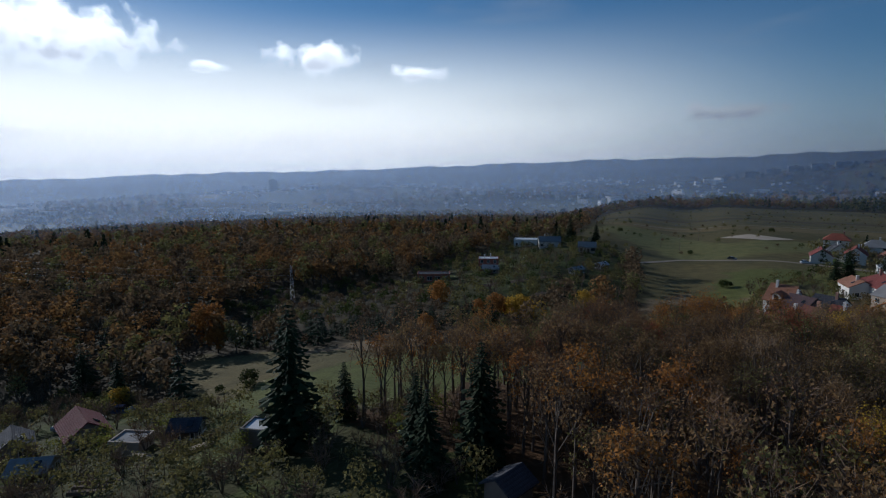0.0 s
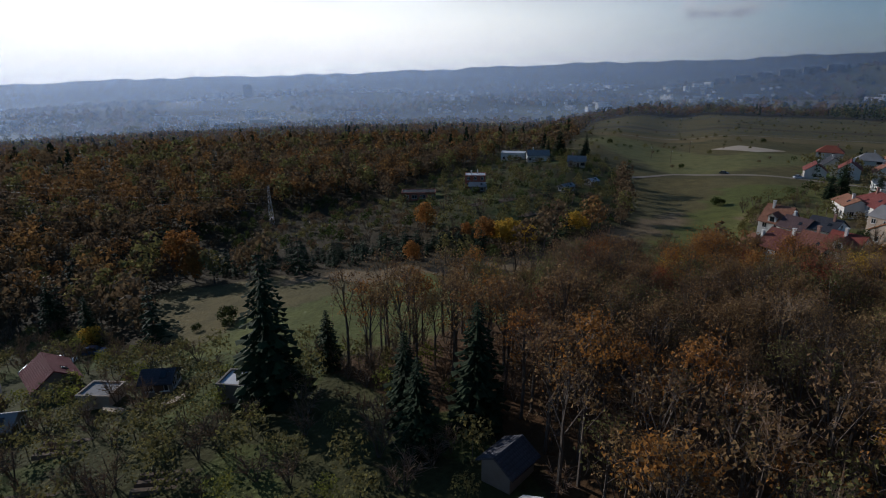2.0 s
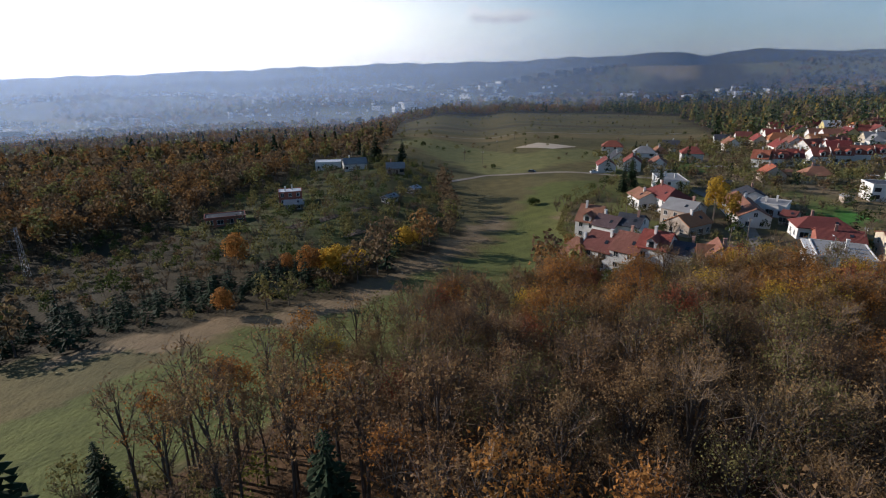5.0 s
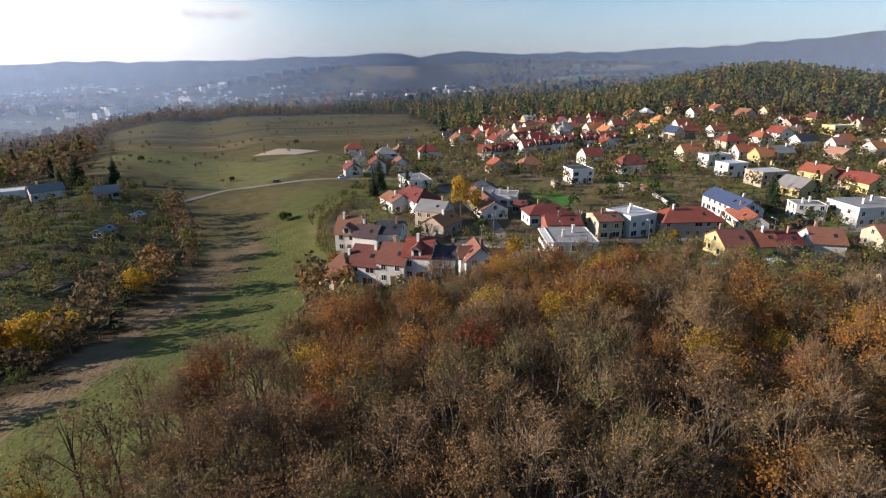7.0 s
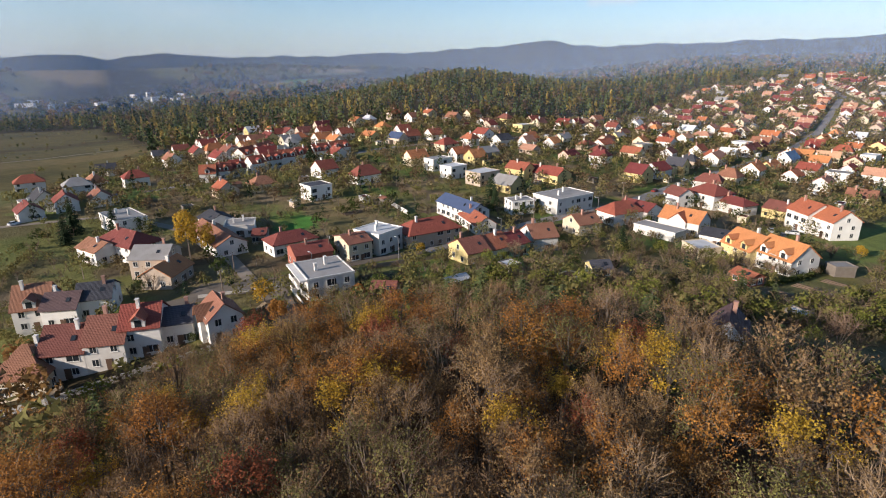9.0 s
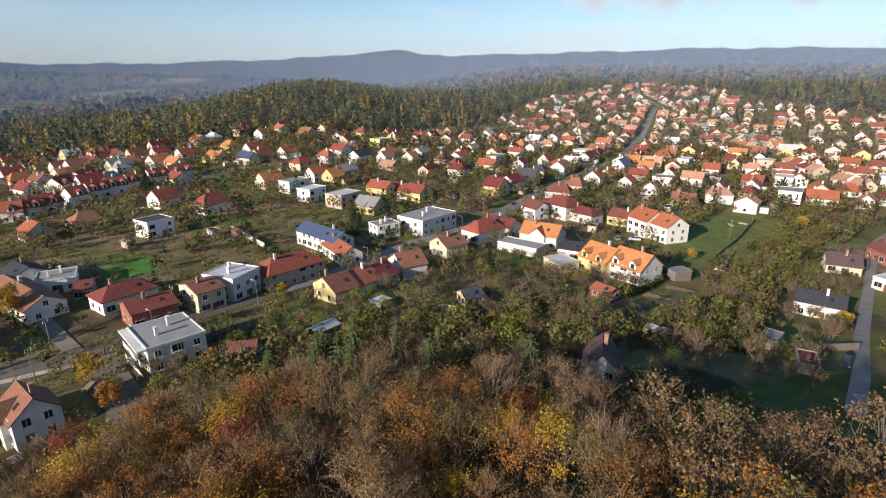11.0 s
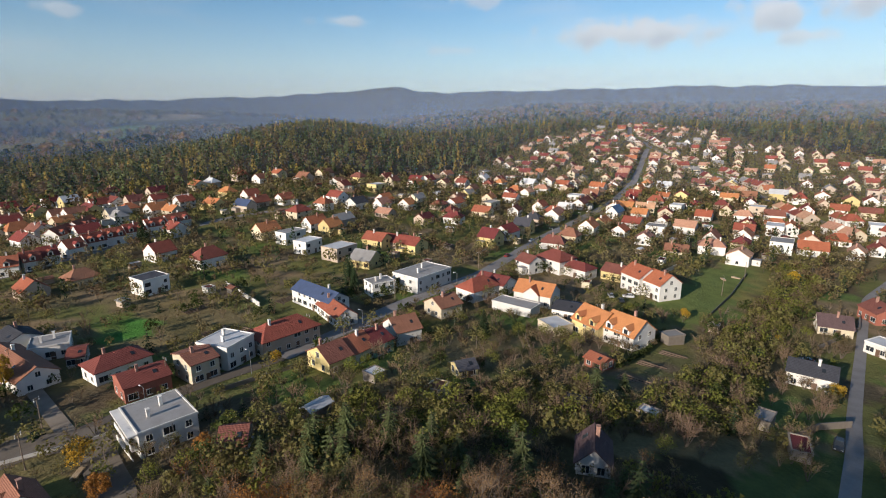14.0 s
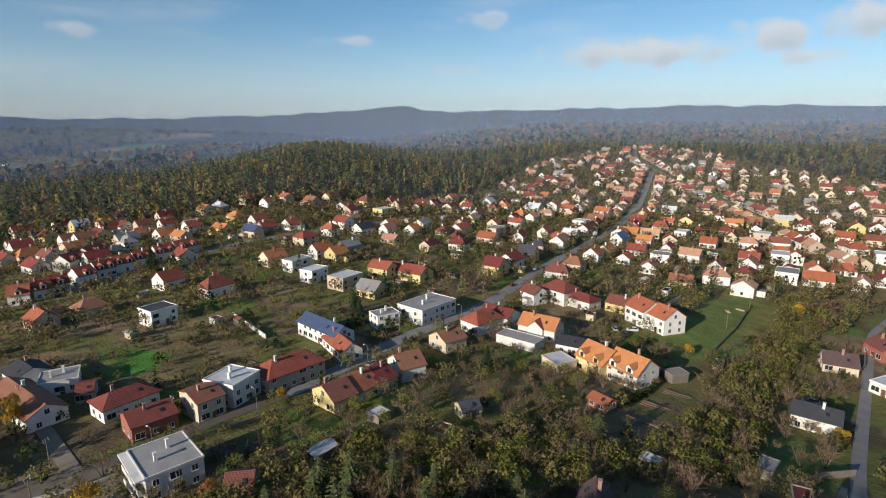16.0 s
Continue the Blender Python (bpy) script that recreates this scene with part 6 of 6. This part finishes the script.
POLE_SHAFT = mesh_of("shaft", *tapered(0.13, 0.08, 7.6), [POST_WOOD])
POLE_ARM = mesh_of("crossarm", *box(1.5, 0.1, 0.1), [POST_WOOD])
INSULATOR = mesh_of("insulator", *tapered(0.06, 0.04, 0.22, 6), [LAMP_GLASS])


def utility_pole(x, y, turn, size=1.0):
    e = new("utility_pole")
    e.matrix_basis = pose(x, y, level(x, y), 0, 0, turn) @ Matrix.Scale(size, 4)
    part("shaft", POLE_SHAFT, e)
    part("crossarm", POLE_ARM, e, pose(0, 0, 7.3))
    for k in (-0.65, 0.65):
        part("insulator", INSULATOR, e, pose(k, 0, 7.4))
    return tagged(e, "slim brown wooden utility pole with a crossarm", "utility pole", "utility poles")


for x, y, turn in ((178, 42, 80), (260, -6, 0), (232, 4, 0), (96, 132, 80), (134, 119, 80), (176, 113, 80), (226, 99, 80), (283, 95, 80), (72, 140, 20), (62, 128, 20),
                   (2, 318, 40), (-9, 330, 40), (12, 372, 40), (28, 440, 40), (142, 268, 80), (170, 272, 80), (214, 270, 80), (60, 262, 80), (335, 92, 80), (86, 176, 10)):
    utility_pole(x, y, turn)

LAMP_SHAFT = mesh_of("shaft", *tapered(0.09, 0.06, 6.4), [SLATE_METAL])
LAMP_ARM = mesh_of("arm", *moved(box(1.3, 0.07, 0.07), 0.6), [SLATE_METAL])
LAMP_HEAD = mesh_of("lamp_head", *joined(box(0.6, 0.24, 0.12), moved(box(0.5, 0.18, 0.05, -0.05))), [LAMP_GLASS])


def street_lamp(x, y, turn):
    e = new("street_lamp")
    e.matrix_basis = pose(x, y, level(x, y), 0, 0, turn)
    part("shaft", LAMP_SHAFT, e)
    part("arm", LAMP_ARM, e, pose(0, 0, 6.35))
    part("lamp_head", LAMP_HEAD, e, pose(1.4, 0, 6.33))
    return tagged(e, "slim grey street lamp beside the road", "street lamp", "street lamps")


for x, y in ((84, 124), (108, 117), (146, 108), (196, 97), (246, 87), (300, 83), (360, 78), (150, 282), (190, 284), (230, 280)):
    street_lamp(x, y, 80)


def mast(x, y, h):
    """A slim lattice mast: four legs and zigzag braces."""
    e = new("lattice_mast")
    e.matrix_basis = pose(x, y, level(x, y), 0, 0, 20)
    s = 0.75
    for sx, sy in ((-1, -1), (1, -1), (1, 1), (-1, 1)):
        leg = Soup()
        leg.tube(Vector((sx * s, sy * s, -0.5)), Vector((sx * s * 0.35, sy * s * 0.35, h)), 0.07, 0.05, 4, 0)
        v, f, _ = leg.arrays()
        part("leg", mesh_of("leg", v, f, [SLATE_METAL]), e)
    brace = Soup()
    n = int(h / 1.1)
    corners = ((-1, -1), (1, -1), (1, 1), (-1, 1))
    for k in range(n):
        z0, z1 = h * k / n, h * (k + 1) / n
        w0, w1 = s * (1 - 0.65 * k / n), s * (1 - 0.65 * (k + 1) / n)
        for i in range(4):
            p, q = corners[i], corners[(i + 1) % 4]
            if k % 2:
                p, q = q, p
            brace.tube(Vector((p[0] * w0, p[1] * w0, z0)), Vector((q[0] * w1, q[1] * w1, z1)), 0.04, 0.04, 3, 0)
    v, f, _ = brace.arrays()
    part("bracing", mesh_of("bracing", v, f, [SLATE_METAL]), e)
    return tagged(e, "slim steel lattice mast rising from the wood", "mast", "masts")


mast(-131, 136, 15)


def cable(p, q, sag, label):
    cu = Soup()
    prev = Vector(p)
    for k in range(1, 13):
        t = k / 12
        now = Vector(p).lerp(Vector(q), t) - Vector((0, 0, sag * 4 * t * (1 - t)))
        cu.tube(prev, now, 0.02, 0.02, 3, 0)
        prev = now
    v, f, _ = cu.arrays()
    return tagged(new("power_cable", mesh_of("power_cable", v, f, [SLATE_METAL])), label, "cable", "power cables")


for k in range(4):
    cable((-260, 75 + 3 * k, 6 + 1.6 * k), (-131, 136, level(-131, 136) + 6 + 2.6 * k), 3.0, "thin grey power cable running to the mast")
for k, (p, q) in enumerate((((96, 132), (134, 119)), ((134, 119), (176, 113)), ((176, 113), (226, 99)), ((226, 99), (283, 95)))):
    cable((*p, level(*p) + 7.5), (*q, level(*q) + 7.5), 0.6, "thin overhead cable between street poles")


# cars
CAR_PAINT = [matt("car_paint_" + n, c, 0.3, 0.1, metallic=0.2) for n, c in (("silver", (0.45, 0.46, 0.48)), ("white", (0.7, 0.7, 0.7)), ("dark", (0.04, 0.045, 0.05)), ("red", (0.3, 0.03, 0.025)), ("blue", (0.05, 0.09, 0.2)))]
CAR_WORDS = ("silver", "white", "black", "red", "blue")


def loft(rows):
    """A closed skin over cross sections of the same number of points."""
    n = len(rows[0])
    v = [p for r in rows for p in r]
    f = [(i * n + k, i * n + (k + 1) % n, (i + 1) * n + (k + 1) % n, (i + 1) * n + k) for i in range(len(rows) - 1) for k in range(n)]
    return v, f + [tuple(range(n))[::-1], tuple(range((len(rows) - 1) * n, len(rows) * n))]


def car_row(x, half, low, high):
    return [(x, -half, low), (x, half, low), (x, half, high * 0.75 + low * 0.25), (x, half * 0.86, high), (x, -half * 0.86, high), (x, -half, high * 0.75 + low * 0.25)]


BODY = loft([car_row(-2.1, 0.72, 0.35, 0.75), car_row(-1.9, 0.84, 0.25, 0.92), car_row(-0.9, 0.88, 0.22, 0.95), car_row(0.8, 0.88, 0.22, 0.95), car_row(1.8, 0.84, 0.25, 0.8), car_row(2.1, 0.7, 0.35, 0.62)])
CABIN = loft([car_row(-1.75, 0.72, 0.9, 0.95), car_row(-1.2, 0.68, 0.9, 1.42), car_row(0.2, 0.68, 0.9, 1.45), car_row(1.0, 0.74, 0.9, 0.95)])
ROOF_PANEL = moved(box(1.45, 1.1, 0.05, 1.43), -0.5)
TYRE_MESH = mesh_of("tyre", *tapered(0.32, 0.32, 0.22, 14), [TYRE])
RIM_MESH = mesh_of("rim", *tapered(0.19, 0.19, 0.24, 10), [SLATE_METAL])
CAR_MESHES = [(mesh_of("body", *BODY, [m]), mesh_of("roof_panel", *ROOF_PANEL, [m])) for m in CAR_PAINT]
CABIN_MESH = mesh_of("cabin", *CABIN, [glass])
HEADLIGHT = mesh_of("headlight", *box(0.08, 0.3, 0.12), [LAMP_GLASS])


def car(x, y, turn, paint):
    e = new("car")
    e.matrix_basis = pose(x, y, level(x, y) + 0.13, 0, 0, turn)
    part("body", CAR_MESHES[paint][0], e)
    part("cabin", CABIN_MESH, e)
    part("roof_panel", CAR_MESHES[paint][1], e)
    for sx in (-1.3, 1.3):
        for sy in (-1, 1):
            w = part("wheel", TYRE_MESH, e, pose(sx, sy * 0.62, 0.32, -90 * sy))
            part("rim", RIM_MESH, w)
    for sy in (-0.55, 0.55):
        part("headlight", HEADLIGHT, e, pose(2.06, sy, 0.55))
    return tagged(e, f"{CAR_WORDS[paint]} hatchback parked at the roadside", "car", "parked cars")


for x, y, turn, paint in ((121, -7.8, 165, 2), (187, 98, -14, 0), (206, 93, -14, 1), (146, 106.5, -14, 0), (55, 257, 15, 1), (63, 258, 10, 0), (27, 271.5, -25, 2), (214, 36, 100, 1), (208, 38, 20, 2), (212, 42, 20, 0),
                          (160, 281, 0, 2), (168, 283, 0, 0), (186, 283, 0, 4), (148, 275, 5, 1), (175, -13, 80, 0), (252, 94, -5, 3), (290, 92, -5, 1), (84, 170, 80, 1), (90, 205, 85, 0), (400, 79, -8, 1), (352, 80, -8, 2),
                          (-88, 38, 30, 4), (-91, 34, 30, 1), (-93, 30, 30, 0)):
    car(x, y, turn, paint)


def garden_wall(line, high, thick, mat, label, name="garden_wall"):
    pts = []
    for (x0, y0), (x1, y1) in zip(line, line[1:]):
        n = max(1, int(math.hypot(x1 - x0, y1 - y0) / 3))
        pts += [(x0 + (x1 - x0) * k / n, y0 + (y1 - y0) * k / n) for k in range(n)]
    pts.append(line[-1])
    p = np.array(pts, float)
    t = np.gradient(p, axis=0)
    t /= np.hypot(t[:, 0], t[:, 1])[:, None]
    rows = []
    for (x, y), (tx, ty) in zip(p, t):
        z = level(x, y)
        rows.append([(x - ty * s * thick / 2, y + tx * s * thick / 2, z + q) for s, q in ((-1, -0.8), (1, -0.8), (1, high), (-1, high))])
    return tagged(new(name, mesh_of(name, *loft(rows), [mat])), label, "fence" if "fence" in name else "wall", "garden walls")



garden_wall([(163, 180), (157, 167), (150, 152)], 1.6, 0.3, WALL["white"], "long white rendered garden wall")
garden_wall([(232, 37), (252, 26), (268, 20)], 1.7, 0.3, WALL["cream"], "long pale garden wall beyond the meadow")
garden_wall([(118, 0), (128, -6), (134, -13)], 1.5, 0.2, WALL["wood"], "brown board fence round the lawn", "board_fence")
garden_wall([(196, 12), (232, 1), (270, -8)], 1.1, 0.1, WALL["wood"], "low dark fence between garden strips", "board_fence")
garden_wall([(148, 56), (158, 60), (168, 62)], 1.0, 0.12, WALL["wood"], "grey board fence behind the houses", "board_fence")
garden_wall([(60, 136), (72, 125), (86, 118)], 0.8, 0.25, CONCRETE, "low concrete kerb wall beside the lane")
garden_wall([(96, 117), (112, 110), (126, 104)], 1.2, 0.12, WALL["wood"], "weathered fence along the front gardens", "board_fence")
garden_wall([(15, 125), (24, 118), (38, 111), (48, 106)], 1.2, 0.15, CONCRETE, "grey concrete yard wall at the wood edge")
garden_wall([(188, -18), (212, -34), (236, -40)], 1.4, 0.15, WALL["wood"], "timber fence round the long garden", "board_fence")


def hedge(line, high, wide, leaf, label):
    s = Soup()
    rng = random.Random(int(line[0][0] * 10))
    for (x0, y0), (x1, y1) in zip(line, line[1:]):
        n = math.hypot(x1 - x0, y1 - y0)
        for _ in range(int(n * 34)):
            t = rng.random()
            x, y = x0 + (x1 - x0) * t + rng.gauss(0, wide * 0.3), y0 + (y1 - y0) * t + rng.gauss(0, wide * 0.3)
            s.leaf(Vector((x, y, level(x, y) + high * rng.random() ** 0.6)), rng.uniform(0.35, 0.7), rng, 0)
    v, f, _ = s.arrays()
    return tagged(new("hedge", mesh_of("hedge", v, f, [LEAF[leaf]])), label, "hedge", "hedges")


hedge([(143, 33), (160, 27), (182, 22.5)], 1.5, 1.4, "green", "clipped dark green hedge beside the white house")
hedge([(112, 60), (124, 54), (134, 50)], 1.4, 1.3, "olive", "shaggy olive hedge along the lawn")
hedge([(30, 142), (26, 165), (32, 190), (48, 212)], 2.2, 2.0, "olive", "rough hedge between meadow and village yards")
hedge([(128, 96), (146, 88), (160, 80)], 1.6, 1.5, "green", "dark hedge behind the front gardens")

# timber, beds and clutter in the gardens
PLANK = matt("pale_timber", (0.4, 0.3, 0.19), 0.8, 0.4)


def timber_stack(x, y, turn):
    rng = random.Random(int(x))
    e = new("timber_stack")
    e.matrix_basis = pose(x, y, level(x, y), 0, 0, turn)
    for k in range(9):
        part("plank", PLANK_MESH, e, pose(rng.uniform(-0.3, 0.3), (k % 3) * 0.36 - 0.36, 0.02 + 0.17 * (k // 3), 0, 0, rng.uniform(-3, 3)))
    return tagged(e, "stack of pale sawn planks on the grass", "timber", "timber stacks")


PLANK_MESH = mesh_of("plank", *box(3.2, 0.3, 0.16), [PLANK])
for x, y, turn in ((256, 2, 20), (261, -3, 60), (126, 8, 10), (64, 116, 30), (-64, 27, 40), (-58, 21, 10), (-50, 24, 70), (26, 121, 40), (171, 2, 30)):
    timber_stack(x, y, turn)

SOIL = matt("dug_soil", (0.14, 0.095, 0.06), 0.95, 0.5, 0.5, 5, 0.5)


def garden_bed(x, y, turn, w, d):
    e = new("garden_bed")
    e.matrix_basis = pose(x, y, level(x, y), 0, 0, turn)
    rows = max(2, int(d / 1.1))
    for k in range(rows):
        v = [(sx * w / 2, (k + 0.5 - rows / 2) * 1.1 + q, z) for sx in (-1, 1) for q, z in ((-0.5, -0.25), (-0.25, 0.18), (0.25, 0.18), (0.5, -0.25))]
        part("soil_ridge", mesh_of("soil_ridge", v, [(0, 4, 5, 1), (1, 5, 6, 2), (2, 6, 7, 3), (0, 1, 2, 3), (7, 6, 5, 4)], [SOIL]), e)
    return tagged(e, "dug vegetable bed with raised brown rows", "garden bed", "garden beds")


for x, y, turn, w, d in ((204, -8, -15, 12, 5), (150, 25, 70, 7, 4), (162, 20, 70, 7, 4), (136, 28, 70, 8, 5), (128, 150, -10, 9, 5), (140, 170, -10, 10, 5), (132, 140, 80, 8, 4), (-40, 160, 60, 9, 5), (-52, 176, 60, 10, 5), (-44, 190, 60, 8, 4),
                         (-60, 168, 60, 8, 5), (-30, 176, 60, 8, 4), (-55, 14, 30, 8, 4), (-48, 6, 30, 8, 4), (-36, 12, 30, 7, 4), (222, -26, -15, 14, 6), (160, 148, -10, 9, 5), (118, 146, 80, 7, 4)):
    garden_bed(x, y, turn, w, d)
